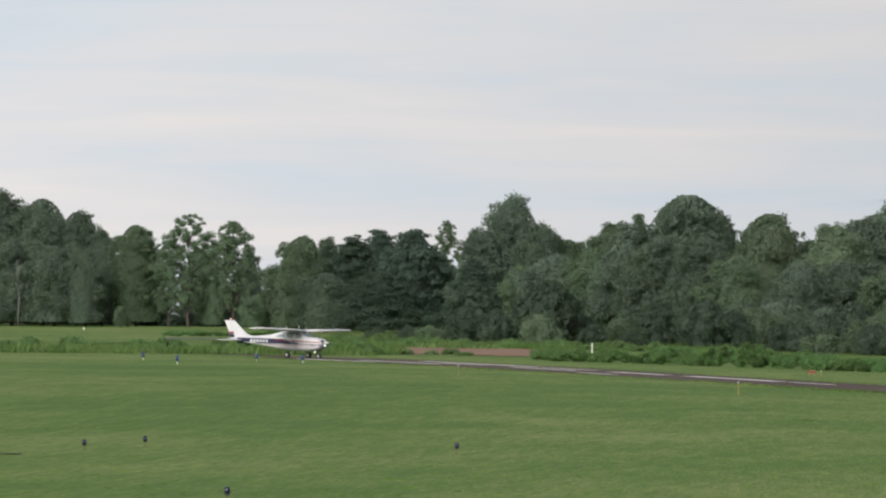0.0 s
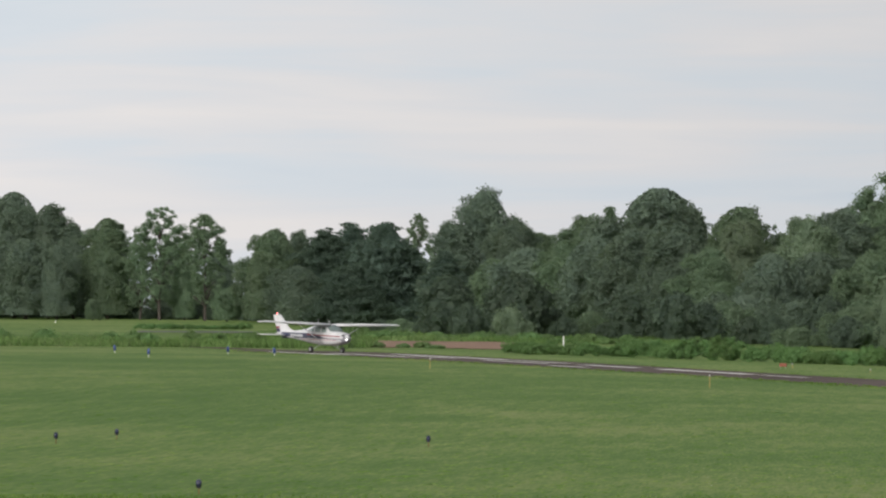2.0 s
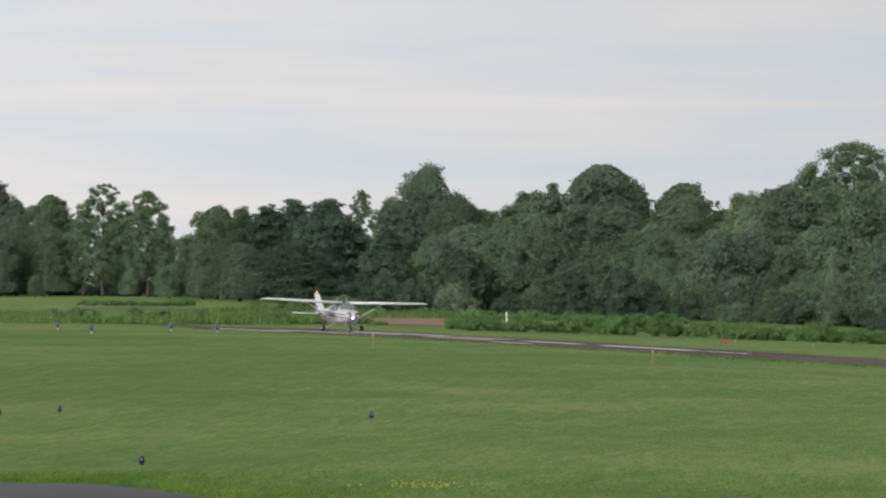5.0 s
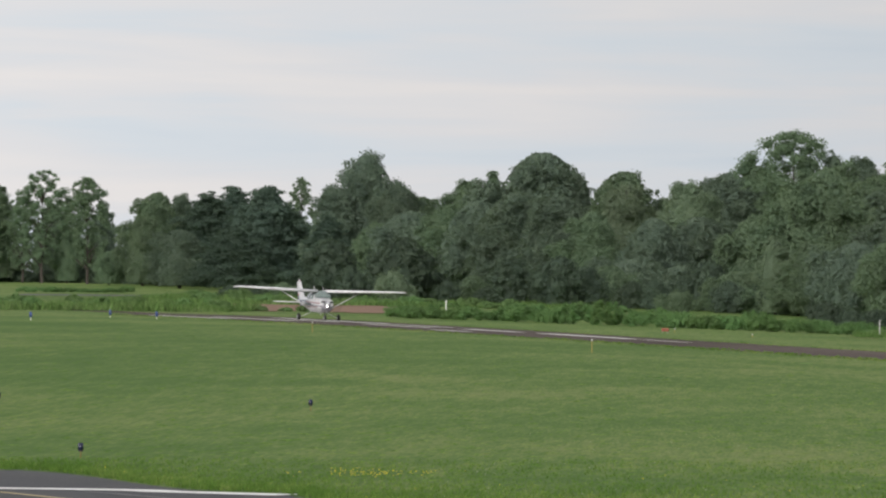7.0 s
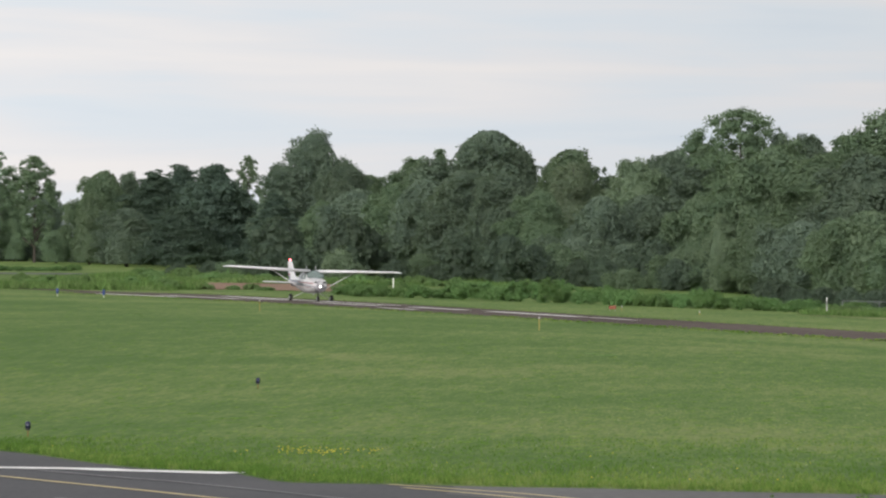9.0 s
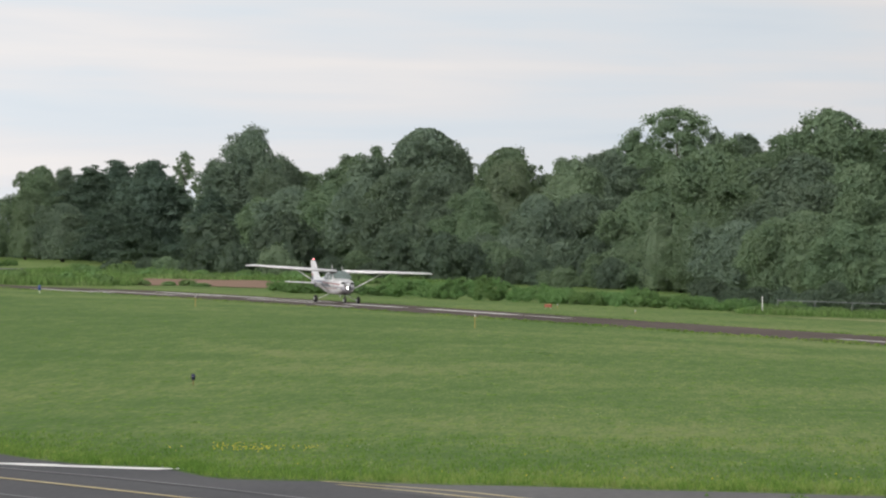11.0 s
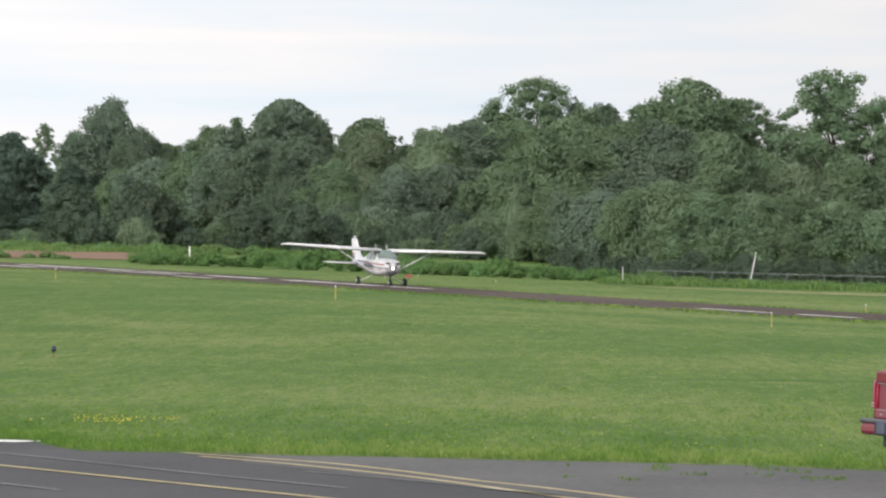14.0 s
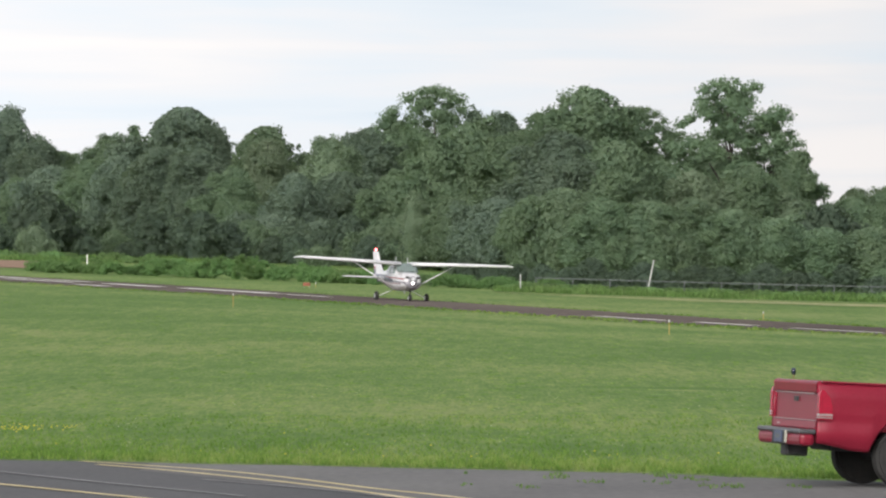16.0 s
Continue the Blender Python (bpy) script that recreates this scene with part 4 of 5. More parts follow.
    part("rear_axle", rod(bmesh.new(), (-0.06, -0.7, 0.385), (-0.06, 0.7, 0.385), 0.06), DARK, ob)
    body = [(1.04, 0.45), (2.75, 0.45)] + [(3.15 + 0.47 * math.cos(a), 0.40 + 0.47 * math.sin(a)) for a in [math.pi * (1 - k / 10) for k in range(1, 10)]] + [(3.6, 0.45), (3.95, 0.5), (4.0, 0.9), (3.9, 1.05), (2.75, 1.16), (1.04, 1.2)]
    cab = part("cab_body", prism(bmesh.new(), body, 1.78), TRUCK_RED, ob)
    roof = [[(1.06, -0.84, 1.19), (2.72, -0.84, 1.15), (2.72, 0.84, 1.15), (1.06, 0.84, 1.19)], [(1.2, -0.68, 1.66), (2.05, -0.68, 1.66), (2.05, 0.68, 1.66), (1.2, 0.68, 1.66)], [(1.3, -0.6, 1.7), (1.95, -0.6, 1.7), (1.95, 0.6, 1.7), (1.3, 0.6, 1.7)]]
    part("cab_roof", loft(bmesh.new(), roof), TRUCK_RED, ob)
    part("rear_window", box(bmesh.new(), (0.02, 1.25, 0.34), (1.115, 0, 1.42), (0, 16.5, 0), 0.006), PANE, ob)
    for s in (-1, 1):
        part("side_window", prism(bmesh.new(), [(1.25, 1.24), (2.45, 1.22), (2.02, 1.6), (1.32, 1.6)], (s * 0.775 - 0.03, s * 0.775 + 0.03)), PANE, ob)
        part("headlight", box(bmesh.new(), (0.08, 0.3, 0.18), (3.95, s * 0.66, 0.85), bevel=0.02), LAMP_CLEAR, ob)
        part("mirror", box(bmesh.new(), (0.08, 0.2, 0.14), (2.4, s * 1.0, 1.22), bevel=0.03), DARK, ob)
        for x in (-0.06, 3.15):
            bm = bmesh.new()
            rod(bm, (x, s * 0.66, 0.385), (x, s * 0.90, 0.385), 0.385, sides=32)
            bmesh.ops.bevel(bm, geom=[e for e in bm.edges if abs((e.verts[0].co - e.verts[1].co).y) < 0.01], offset=0.04, segments=2, affect="EDGES")
            wheel = part("tyre", bm, RUBBER, ob)
            part("rim", rod(bmesh.new(), (x, s * 0.85, 0.385), (x, s * 0.912, 0.385), 0.21, 0.19, 20), STEEL, wheel)
            part("hub_cap", rod(bmesh.new(), (x, s * 0.9, 0.385), (x, s * 0.93, 0.385), 0.06, 0.05, 12), DARK, wheel)
    return ob


pickup()


# ---- aeroplane ----
# grey of the lower nose, darker than the white skin
BELLY = material("grey_cowl", (0.22, 0.215, 0.24), (0.29, 0.28, 0.31), 0.4, 0, 1.2, 14, 0.0, coat=0.2)
SECTIONS = [(2.06, 0.32, 0.95, 1.47), (1.98, 0.42, 0.86, 1.56), (1.75, 0.49, 0.75, 1.63), (1.35, 0.525, 0.66, 1.67), (0.98, 0.54, 0.62, 1.70), (0.62, 0.545, 0.60, 1.95),
            (0.30, 0.55, 0.60, 2.10), (-0.1, 0.55, 0.60, 2.15), (-0.7, 0.54, 0.63, 2.15), (-1.15, 0.50, 0.67, 2.08), (-1.65, 0.44, 0.73, 1.93), (-2.2, 0.37, 0.82, 1.79),
            (-3.0, 0.28, 0.94, 1.68), (-4.0, 0.18, 1.07, 1.59), (-4.9, 0.10, 1.18, 1.51), (-5.45, 0.05, 1.26, 1.42)]


def section_at(x):
    for (x1, w1, b1, t1), (x2, w2, b2, t2) in zip(SECTIONS, SECTIONS[1:]):
        if x2 <= x <= x1:
            f = (x1 - x) / (x1 - x2)
            return w1 + (w2 - w1) * f, b1 + (b2 - b1) * f, t1 + (t2 - t1) * f
    return SECTIONS[-1][1:]


def skin(x, z):
    """Half width of the fuselage at x and height z."""
    w, b, t = section_at(x)
    v = min(abs((z - (b + t) / 2) / ((t - b) / 2)), 0.999)
    return w * (1 - v ** 3.2) ** (1 / 3.2)


def hull():
    bm = bmesh.new()
    rings = []
    for x, w, b, t in SECTIONS:
        ring = []
        for k in range(28):
            a = 2 * math.pi * k / 28
            c, s = math.cos(a), math.sin(a)
            ring.append((x, w * math.copysign(abs(c) ** (2 / 3.2), c), (b + t) / 2 + (t - b) / 2 * math.copysign(abs(s) ** (2 / 3.2), s)))
        rings.append(ring)
    return loft(bm, rings)


def band(bm, s, xs, low, high, off=0.008):
    """A stripe on one side of the fuselage between two heights, each a function of x."""
    rows = []
    for x in xs:
        lo, hi = low(x), high(x)
        rows.append([bm.verts.new((x, s * (skin(x, lo + (hi - lo) * k / 3) + off), lo + (hi - lo) * k / 3)) for k in range(4)])
    for one, two in zip(rows, rows[1:]):
        for k in range(3):
            bm.faces.new((one[k], one[k + 1], two[k + 1], two[k]))
    return bm


def foil(chord, thick, n=7):
    """A wing section: (along the chord from the nose backwards, up)."""
    top = [(chord * (k / n) ** 1.6, thick * (0.62 * math.sin(math.pi * (k / n) ** 0.75) + 0.02)) for k in range(n + 1)]
    low = [(chord * (k / n) ** 1.6, -thick * 0.38 * math.sin(math.pi * (k / n) ** 0.75)) for k in range(n - 1, 0, -1)]
    return top + low


def aeroplane():
    """Forward is +x; the base lies on the ground between the main wheels."""
    ob = empty("light_aircraft", pose(0, 0, 0), "white high-wing light aircraft with navy and red stripes, rolling", "aircraft")
    body = part("fuselage", hull(), WHITE_SKIN, ob, "white fuselage", True)
    # glass
    bm = bmesh.new()
    rows = []
    for k in range(5):
        f = k / 4
        x, z, w = 1.04 - 0.62 * f, 1.67 + 0.50 * f, 0.51 - 0.05 * f
        rows.append([bm.verts.new((x + 0.05 + 0.10 * (1 - (j / 4 - 1) ** 2) - 0.05, w * (j / 4 - 1) * 1.06, z + 0.03)) for j in range(9)])
    for one, two in zip(rows, rows[1:]):
        for j in range(8):
            bm.faces.new((one[j], one[j + 1], two[j + 1], two[j]))
    bmesh.ops.solidify(bm, geom=bm.faces[:], thickness=0.012)
    part("windshield", bm, PANE, ob, "greenish curved windshield", True)
    for s in (-1, 1):
        part("side_window", band(bmesh.new(), s, steps(0.08, 0.60, 6), lambda x: 1.58, lambda x: min(2.0, 2.0 - 0.75 * (x - 0.28)), 0.016), PANE, ob, "tinted side window")
        part("side_window", band(bmesh.new(), s, steps(-0.64, -0.02, 6), lambda x: 1.58, lambda x: 2.0, 0.016), PANE, ob, "tinted side window")
        part("rear_side_window", band(bmesh.new(), s, steps(-1.5, -0.74, 6), lambda x: 1.60 - 0.06 * (x + 0.74), lambda x: 1.98 + 0.38 * (x + 0.74), 0.016), PANE, ob, "tinted side window")
        xs = steps(-4.9, 1.55, 30)
        part("navy_band", band(bmesh.new(), s, xs, lambda x: 1.10 if x > -1.2 else 1.10 + 0.02 * (x + 1.2), lambda x: 1.10 + (0.38 if x < -0.9 else max(0.05, 0.38 - 0.34 * (x + 0.9) / 1.5))), NAVY, ob, "navy blue band")
        part("red_stripe", band(bmesh.new(), s, steps(-1.6, 1.98, 20), lambda x: 1.27 + 0.02 * (1.98 - x), lambda x: 1.34 + 0.025 * (1.98 - x)), MAROON, ob, "dark red stripe")
        part("lower_stripe", band(bmesh.new(), s, steps(-2.4, 1.6, 20), lambda x: 1.0, lambda x: 1.035), MAROON, ob, "thin red stripe")
        for k in range(6):
            x = -3.72 + 0.27 * k
            mark = band(bmesh.new(), s, [x, x + 0.09, x + 0.18], lambda x: 1.17, lambda x: 1.37, 0.014)
            part("letter_bar", mark, WHITE_SKIN, ob)
        part("door_seam", band(bmesh.new(), s, [-0.66, -0.645], lambda x: 0.8, lambda x: 1.56, 0.006), DARK, ob)
        part("door_seam", band(bmesh.new(), s, [0.66, 0.675], lambda x: 0.8, lambda x: 1.56, 0.006), DARK, ob)
        # wing half
        rings = []
        for y, lead, chord, thick, z in ((0.3, 0.86, 1.63, 0.21, 2.14), (2.6, 0.86, 1.63, 0.21, 2.20), (5.2, 0.70, 1.14, 0.14, 2.275), (5.42, 0.62, 0.98, 0.09, 2.27), (5.5, 0.48, 0.7, 0.04, 2.23)):
            rings.append([(lead - a, s * y, z + b) for a, b in foil(chord, thick)])
        wing = part("wing", loft(bmesh.new(), rings), WHITE_SKIN, ob, "white wing", True)
        part("flap", loft(bmesh.new(), [[(lead - a, s * y, z + b) for a, b in ((0, 0.012), (0.32, 0.0), (0.32, -0.012), (0, -0.03))] for y, lead, z in ((0.62, -0.49, 2.135), (2.6, -0.49, 2.195))]), WHITE_SKIN, wing)
        part("aileron", loft(bmesh.new(), [[(lead - a, s * y, z + b) for a, b in ((0, 0.012), (0.26, 0.0), (0.26, -0.012), (0, -0.03))] for y, lead, z in ((2.68, -0.52, 2.20), (5.1, -0.21, 2.27))]), WHITE_SKIN, wing)
        part("tip_light", ball(bmesh.new(), 0.05, (0.4, s * 5.48, 2.25), (1.6, 0.8, 0.8)), LAMP_RED if s > 0 else LAMP_CLEAR, wing)
        strut = part("wing_strut", rod(bmesh.new(), (0.22, s * 0.53, 0.80), (0.28, s * 2.55, 2.15), 0.032, None, 10, 0.5), WHITE_SKIN, ob, "white wing strut", True)
        part("strut_fairing", rod(bmesh.new(), (0.28, s * 2.5, 2.115), (0.28, s * 2.62, 2.2), 0.05, 0.06, 10), WHITE_SKIN, strut)
        # tailplane and gear
        rings = [[(lead - a, s * y, 1.26 + b) for a, b in foil(chord, thick)] for y, lead, chord, thick in ((0.05, -4.35, 1.25, 0.11), (1.6, -4.72, 0.86, 0.08), (1.72, -4.85, 0.66, 0.04))]
        part("tailplane", loft(bmesh.new(), rings), WHITE_SKIN, ob, "white tailplane", True)
        leg = part("gear_leg", rod(bmesh.new(), (-0.05, s * 0.40, 0.68), (0, s * 1.20, 0.24), 0.024, 0.018, 10, 0.6), WHITE_SKIN, ob, "white spring gear leg", True)
        wheel_at(ob, 0, s * 1.27, 0.225, 0.085)
    # fin
    fin = [(-3.3, 1.56), (-4.05, 1.70), (-4.35, 1.90), (-5.14, 2.74), (-5.22, 2.80), (-5.98, 2.78), (-5.60, 1.9), (-5.46, 1.40), (-4.9, 1.42)]
    bm = prism(bmesh.new(), fin, 0.09)
    bmesh.ops.bevel(bm, geom=[e for e in bm.edges if abs((e.verts[0].co - e.verts[1].co).y) < 0.01], offset=0.03, segments=2, affect="EDGES")
    tail = part("fin", bm, WHITE_SKIN, ob, "white swept tail fin")
    part("rudder_patch", prism(bmesh.new(), [(-5.12, 1.47), (-5.47, 1.46), (-5.56, 1.74), (-5.16, 1.76)], 0.10), NAVY, tail, "navy rudder flash")
    part("rudder_patch", prism(bmesh.new(), [(-5.17, 1.78), (-5.565, 1.76), (-5.61, 1.9), (-5.2, 1.92)], 0.10), MAROON, tail, "red rudder flash")
    part("rudder_seam", prism(bmesh.new(), [(-5.06, 1.45), (-5.075, 1.45), (-5.52, 2.7), (-5.505, 2.7)], 0.094), BELLY, tail)
    part("beacon_base", rod(bmesh.new(), (-5.5, 0, 2.74), (-5.5, 0, 2.83), 0.03), WHITE_SKIN, tail)
    part("tail_cone", rod(bmesh.new(), (-5.40, 0, 1.34), (-5.72, 0, 1.37), 0.06, 0.03, 10), WHITE_SKIN, ob, smooth=True)
    # nose
    cowl_front = part("nose_bowl", rod(bmesh.new(), (2.0, 0, 1.24), (2.1, 0, 1.24), 0.27, 0.22, 24), BELLY, ob, smooth=False)
    for s in (-1, 1):
        part("air_intake", box(bmesh.new(), (0.05, 0.20, 0.12), (2.065, s * 0.28, 1.40), bevel=0.02), DARK, ob, "black air intake")
    part("lower_cowl", loft(bmesh.new(), [[(x, w * math.cos(math.pi * (1 + k / 12)), z + h * math.sin(math.pi * (1 + k / 12))) for k in range(13)] for x, w, z, h in ((2.09, 0.33, 1.14, 0.25), (1.99, 0.43, 1.16, 0.35), (1.75, 0.50, 1.16, 0.45), (1.35, 0.54, 1.10, 0.47))]), BELLY, ob, "grey lower cowling", True)
    part("lower_intake", box(bmesh.new(), (0.06, 0.26, 0.10), (2.01, 0, 0.90), bevel=0.02), DARK, ob, "black air intake")
    housing = bmesh.new()
    rings = [[(x, r * math.cos(2 * math.pi * k / 20), 1.10 + r * math.sin(2 * math.pi * k / 20)) for k in range(20)] for x, r in ((1.98, 0.13), (2.16, 0.13), (2.16, 0.105), (2.10, 0.10))]
    housing = part("lamp_housing", loft(housing, rings, False), DARK, ob)
    part("landing_light", rod(bmesh.new(), (2.07, 0, 1.10), (2.11, 0, 1.10), 0.062, None, 20), BEAM, ob, "lit landing light")
    spinner = part("spinner", rod(bmesh.new(), (2.1, 0, 1.29), (2.42, 0, 1.29), 0.17, 0.03, 20), WHITE_SKIN, ob, "white spinner", True)
    part("propeller_blur", rod(bmesh.new(), (2.2, 0, 1.29), (2.215, 0, 1.29), 0.95, None, 40), SPIN, ob, "faint blur of the spinning propeller")
    part("exhaust", rod(bmesh.new(), (1.5, -0.25, 0.66), (1.58, -0.27, 0.48), 0.035), STEEL, ob)
    part("nose_leg", rod(bmesh.new(), (1.60, 0, 0.80), (1.66, 0, 0.38), 0.034), DARK, ob)
    part("nose_fork", box(bmesh.new(), (0.04, 0.16, 0.22), (1.66, 0, 0.31), bevel=0.02), DARK, ob)
    wheel_at(ob, 1.66, 0, 0.2, 0.07)
    for x, y, tall in ((-0.05, 0.25, 0.38), (-0.75, -0.15, 0.42)):
        part("antenna", rod(bmesh.new(), (x, y, 2.12), (x - 0.16, y, 2.14 + tall), 0.022, 0.01, 8), WHITE_SKIN, ob)
    for s in (-1, 1):
        seat = part("cabin_seat", box(bmesh.new(), (0.14, 0.42, 0.8), (-0.3, s * 0.26, 1.3), (0, -8, 0), 0.05), DARK, ob)
    part("instrument_panel", box(bmesh.new(), (0.1, 0.96, 0.22), (0.88, 0, 1.5), bevel=0.03), DARK, ob)
    for o in ob.children_recursive:
        if not o.name.startswith(("tyre", "rim")):
            for v in o.data.vertices:
                v.co.z *= 0.855
    return ob


def wheel_at(ob, x, y, r, half):
    bm = rod(bmesh.new(), (x, y - half, r), (x, y + half, r), r, sides=28)
    bmesh.ops.bevel(bm, geom=[e for e in bm.edges if abs((e.verts[0].co - e.verts[1].co).y) < 0.01], offset=0.05, segments=3, affect="EDGES")
    tyre = part("tyre", bm, RUBBER, ob, "black tyre", True)
    part("rim", rod(bmesh.new(), (x, y - half - 0.008, r), (x, y + half + 0.008, r), r * 0.46, sides=16), STEEL, tyre)


plane = aeroplane()
# the turning beacon on the fin: one side of its lens is lit
beacon = part("beacon", loft(bmesh.new(), [[(x, r * math.cos(2 * math.pi * k / 16), 0.11 + r * math.sin(2 * math.pi * k / 16)) for k in range(16)] for x, r in ((-0.06, 0.02), (-0.05, 0.05), (0.03, 0.058), (0.03, 0.053), (-0.04, 0.05))], False), WHITE_SKIN, plane, "turning beacon lamp", True)
part("beacon_flash", rod(bmesh.new(), (-0.03, 0, 0.11), (0.005, 0, 0.11), 0.049, None, 16), BEACON_ON, beacon, "lit face of the beacon")


# ---- grass ----
def tufts(name, count, area, tall, wide, seed, keep, mat, label):
    """Loose grass: clumps of narrow blades within area (x0, x1, y0, y1)."""
    rng = np.random.default_rng(seed)
    xs, ys = rng.uniform(area[0], area[1], count), rng.uniform(area[2], area[3], count)
    verts, faces = [], []
    for x, y, a, b, c, d in zip(xs.tolist(), ys.tolist(), *rng.uniform(0, 1, (4, count)).tolist()):
        if not keep(x, y):
            continue
        z = ground_z(x, y) + 0.02
        h = tall(x, y) * (0.5 + 0.9 * a)
        for j in range(3):
            ang = 6.283 * b + j * 2.1
            lx, ly = math.cos(ang), math.sin(ang)
            k = len(verts)
            w = wide * (0.6 + 0.8 * c)
            ox, oy = lx * wide * j, ly * wide * j
            verts += [(x + ox - ly * w, y + oy + lx * w, z), (x + ox + ly * w, y + oy - lx * w, z), (x + ox + lx * h * (0.3 + 0.5 * d), y + oy + ly * h * 0.3, z + h * (1 - 0.15 * j))]
            faces.append((k, k + 1, k + 2))
    ob = raw(name, verts, faces, mat)
    return tagged(ob, label, "grass", kind="stuff")


def off_pavement(x, y):
    return y > apron_edge(max(min(x, 16), -15)) + 0.05


def edge_grass(x, y):
    edge = y - apron_edge(max(min(x, 16), -15))
    return edge > 0.05 and abs(noise.noise((x * 61.7, y * 53.3, 0.5))) * 2.2 < math.exp(-max(0, edge - 1) / 3.5) + 0.08


def near_height(x, y):
    edge = y - apron_edge(max(min(x, 16), -15))
    return 0.04 + 0.08 * math.exp(-edge / 2.5) + 0.05 * max(0, noise.noise((x * 0.4, y * 0.15, 1)))


tufts("grass_edge", 125000, (-17, 13, 86, 122), near_height, 0.009, 1, edge_grass, BLADES, "longer green grass along the apron edge")
tufts("tall_grass", 8000, (-84, -41, 480, 520), lambda x, y: 0.55 + 0.45 * noise.noise((x * 0.3, y * 0.08, 5)), 0.07, 8, lambda x, y: noise.noise((x * 0.15, y * 0.06, 9)) > -0.25, TALL, "band of tall pale grass and weeds beyond the runway")
tufts("bank_grass", 11000, (-66, -22, 585, 690), lambda x, y: 0.38 + 0.3 * noise.noise((x * 0.25, y * 0.05, 5)), 0.09, 14, lambda x, y: y > 606 and noise.noise((x * 0.12, y * 0.04, 4)) > -0.4, TALL, "rough tall grass on the bank before the wood")
tufts("fence_grass", 4000, (3, 34, 398, 416), lambda x, y: 0.36 + 0.2 * noise.noise((x * 0.4, y * 0.1, 5)), 0.06, 11, lambda x, y: y > 405 - 0.45 * (x - 4), TALL, "tall grass along the wire fence")
def field_tufts():
    """Low clumps that stand up from the mown grass, thinning with distance."""
    rng = np.random.default_rng(31)
    n = 15000
    ys = 1 / rng.uniform(1 / 420, 1 / 106, n)
    xs = ys * rng.uniform(-0.155, 0.075, n)
    verts, faces = [], []
    for x, y, a, b, c in zip(xs.tolist(), ys.tolist(), *rng.uniform(0, 1, (3, n)).tolist()):
        v = Vector((x, y)) - RUN_AT
        if abs(v.dot(ACROSS)) < 5.6 or not off_pavement(x, y):
            continue
        z, h, w = ground_z(x, y) - 0.005, 0.007 + 0.016 * a * a, 0.05 + 0.2 * b
        for j in range(3):
            ang = c * 3.14 + j * 1.05
            lx, ly = math.cos(ang) * w, math.sin(ang) * w
            k = len(verts)
            verts += [(x - lx, y - ly, z), (x + lx, y + ly, z), (x + 0.4 * lx * (j - 1), y + 0.4 * ly, z + h * (1 - 0.2 * j))]
            faces.append((k, k + 1, k + 2))
    tagged(raw("grass_clumps", verts, faces, CLUMPS), "low uneven clumps of mown field grass", "grass", kind="stuff")


field_tufts()


def verge(x, y):
    v = Vector((x, y)) - RUN_AT
    across, along = v.dot(ACROSS), v.dot(ALONG)
    return -6.6 < across < -4.2 + 1.3 * noise.noise((along * 0.12, 2, 7)) or 4.9 - 0.8 * noise.noise((along * 0.15, 5, 7)) < across < 6.2


tufts("runway_verge", 70000, (-46, 40, 215, 470), lambda x, y: (0.035 + 0.05 * smooth((370 - y) / 120)) * (1 + 0.6 * noise.noise((x * 0.7, y * 0.1, 5))), 0.06, 21, verge, BLADES, "longer grass creeping over the crumbling runway edges")
FLOWER = material("yellow_flowers", (0.5, 0.42, 0.03), (0.66, 0.56, 0.06), 0.7, 0, 4, 30, 0)
CLOVER = material("white_clover", (0.28, 0.31, 0.2), (0.42, 0.43, 0.32), 0.7, 0, 4, 30, 0)


def flowers(name, count, area, mat, seed, label, size, keep=off_pavement):
    rng = random.Random(seed)
    verts, faces = [], []
    for _ in range(count):
        x, y = rng.uniform(area[0], area[1]), rng.uniform(area[2], area[3])
        if noise.noise((x * 0.9, y * 0.35, seed)) < 0.0 or not keep(x, y):
            continue
        z, s = ground_z(x, y) + rng.uniform(0.06, 0.16), size * rng.uniform(0.7, 1.4)
        k = len(verts)
        verts += [(x - s, y, z), (x, y - s, z), (x + s, y, z), (x, y + s, z), (x, y, z + s * 0.7), (x, y, z - s * 0.5)]
        faces += [(k, k + 1, k + 4), (k + 1, k + 2, k + 4), (k + 2, k + 3, k + 4), (k + 3, k, k + 4), (k + 1, k, k + 5), (k + 2, k + 1, k + 5), (k + 3, k + 2, k + 5), (k, k + 3, k + 5)]
    tagged(raw(name, verts, faces, mat), label, "flowers", kind="stuff")


flowers("yellow_flowers", 180, (-8.4, -6.0, 109.6, 112.2), FLOWER, 3, "patches of small yellow flowers in the grass", 0.015)
flowers("yellow_flower_specks", 60, (-12, 4, 96, 112), FLOWER, 9, "scattered small yellow flowers in the grass", 0.014)
flowers("clover_flowers", 420, (-6, 12, 97, 140), CLOVER, 6, "scattered white clover heads in the grass", 0.011)
tufts("apron_weeds", 1500, (0.2, 5.0, 87.0, 92.5), lambda x, y: 0.05, 0.012, 12, lambda x, y: not off_pavement(x, y) and noise.noise((x * 2.2, y * 0.7, 3)) > 0.27, TALL, "small weeds in the cracks of the apron edge")

walk(cam, PAN, EXPOSURES)


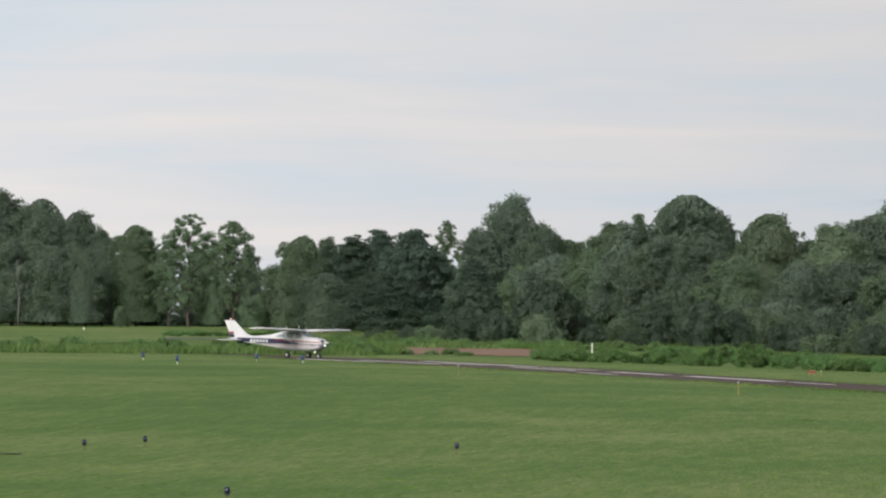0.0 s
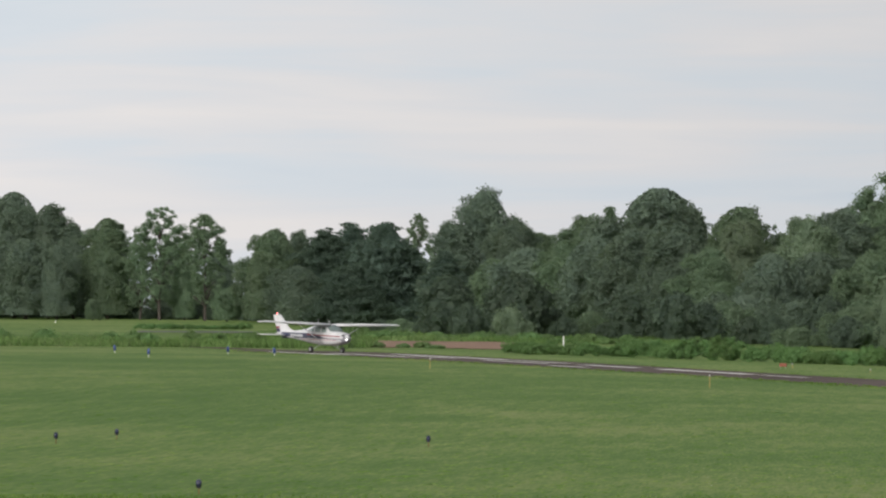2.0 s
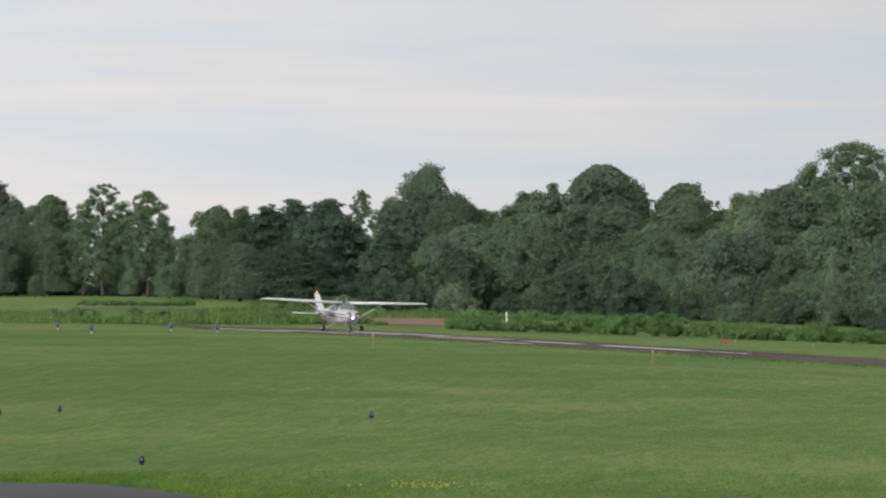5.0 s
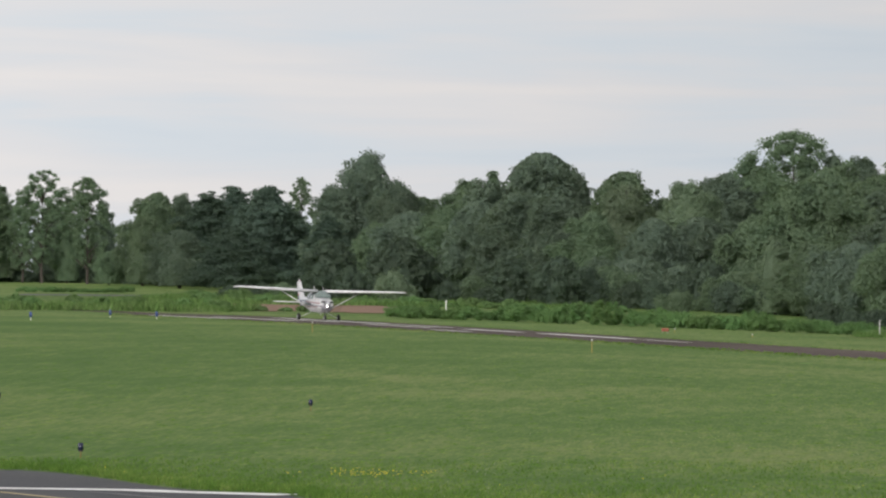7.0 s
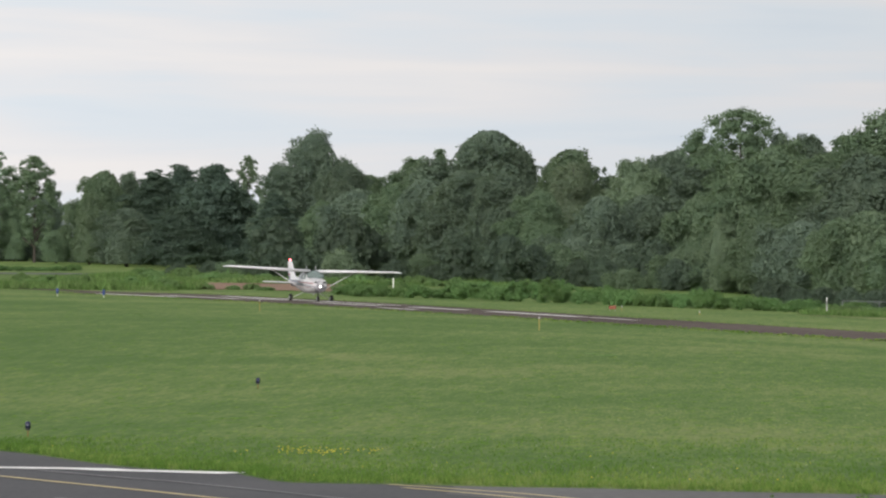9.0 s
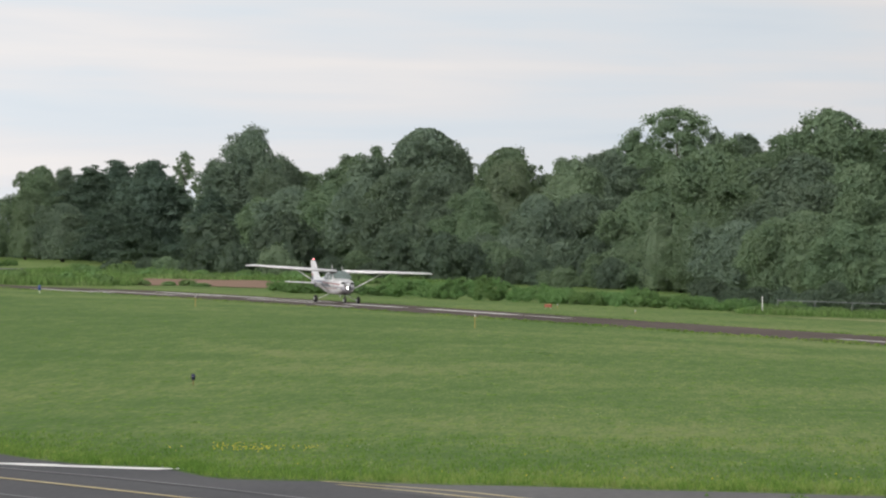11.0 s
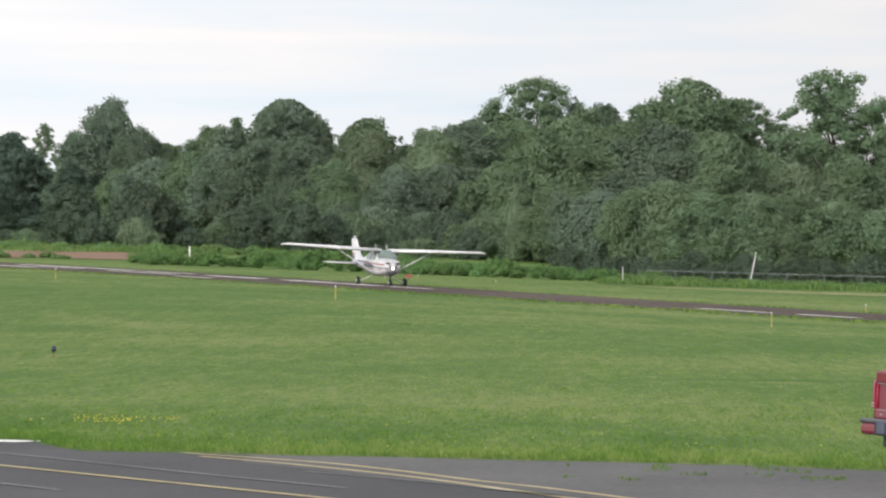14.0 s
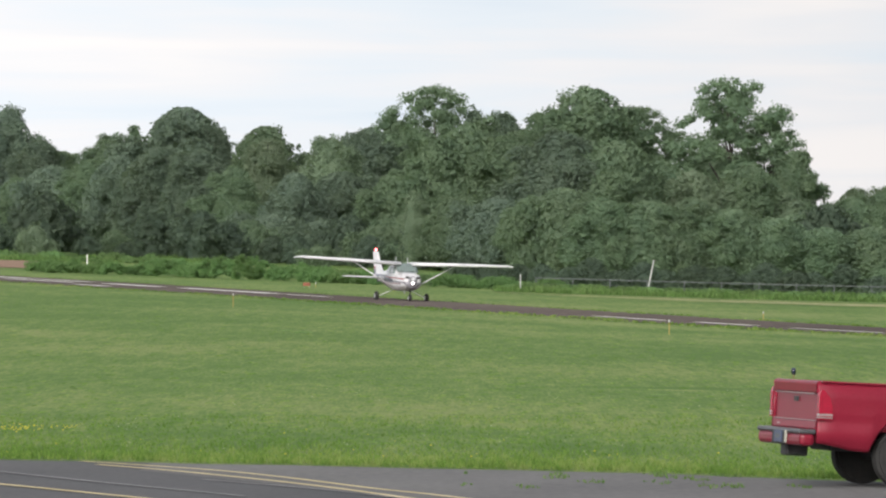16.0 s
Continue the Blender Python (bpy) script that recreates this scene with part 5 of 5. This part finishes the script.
# ---- what moves ----
def taxi(x, y, heading):
    """The aeroplane's pose on the ground, its nose heading degrees from straight towards the camera to the right."""
    d = 1.2
    dx = (ground_z(x + d, y) - ground_z(x - d, y)) / (2 * d) - 0.02
    dy = (ground_z(x, y + d) - ground_z(x, y - d)) / (2 * d)
    up = Vector((-dx, -dy, 1)).normalized()
    ahead = Vector((math.sin(radians(heading)), -math.cos(radians(heading)), 0))
    ahead = (ahead - up * ahead.dot(up)).normalized()
    left = up.cross(ahead)
    m = Matrix((ahead, left, up)).transposed().to_4x4()
    m.translation = (x, y, ground_z(x, y) - 0.02)
    return m


def motions():
    walk(plane, [
        (0.0, taxi(-43.24, 448.96, 61.7)),
        (0.5, taxi(-41.98, 446.16, 57.2)),
        (1.0, taxi(-40.75, 443.46, 51.1)),
        (1.5, taxi(-39.57, 440.81, 44.9)),
        (2.0, taxi(-38.48, 438.31, 41.6)),
        (2.5, taxi(-37.43, 436.17, 38.4)),
        (3.0, taxi(-36.43, 434.38, 34.9)),
        (3.5, taxi(-35.50, 432.78, 31.5)),
        (4.0, taxi(-34.57, 431.18, 28.1)),
        (4.7, taxi(-33.48, 429.78, 23.7)),
        (5.5, taxi(-32.34, 427.83, 20.5)),
        (6.5, taxi(-30.86, 424.66, 17.8)),
        (7.0, taxi(-30.18, 421.71, 17.8)),
        (7.5, taxi(-29.41, 418.41, 17.8)),
        (8.0, taxi(-28.50, 414.89, 17.9)),
        (8.5, taxi(-27.58, 411.26, 18.0)),
        (9.0, taxi(-26.43, 407.50, 18.1)),
        (9.8, taxi(-24.05, 400.36, 18.2)),
        (10.6, taxi(-21.45, 392.44, 18.5)),
        (11.5, taxi(-18.11, 382.63, 18.6)),
        (12.0, taxi(-16.21, 376.90, 18.6)),
        (12.5, taxi(-14.28, 371.07, 18.5)),
        (13.0, taxi(-12.37, 365.22, 18.4)),
        (13.5, taxi(-10.48, 359.44, 17.8)),
        (14.0, taxi(-8.63, 353.70, 17.4)),
        (14.5, taxi(-6.86, 347.93, 16.7)),
        (15.0, taxi(-5.17, 343.1, 16.1)),
        (15.5, taxi(-3.60, 338.0, 15.5)),
        (16.0, taxi(-2.11, 332.9, 14.9)),
    ])
    rows = []
    for k in range(65):
        t = k * 0.25
        if t <= 1.5:
            a = (180, 180, 180, 185, 215, 285, 360)[k]
        elif t <= 9:
            a = 60 * t / 0.25
        elif t <= 14.5:
            a = 2160 + 1440 * (t - 9) / 5.5
        else:
            a = 3600 + 60 * (t - 14.5) / 0.25
        rows.append((t, pose(-5.5, 0, 2.36, 0, 0, a)))
    walk(beacon, rows)


motions()
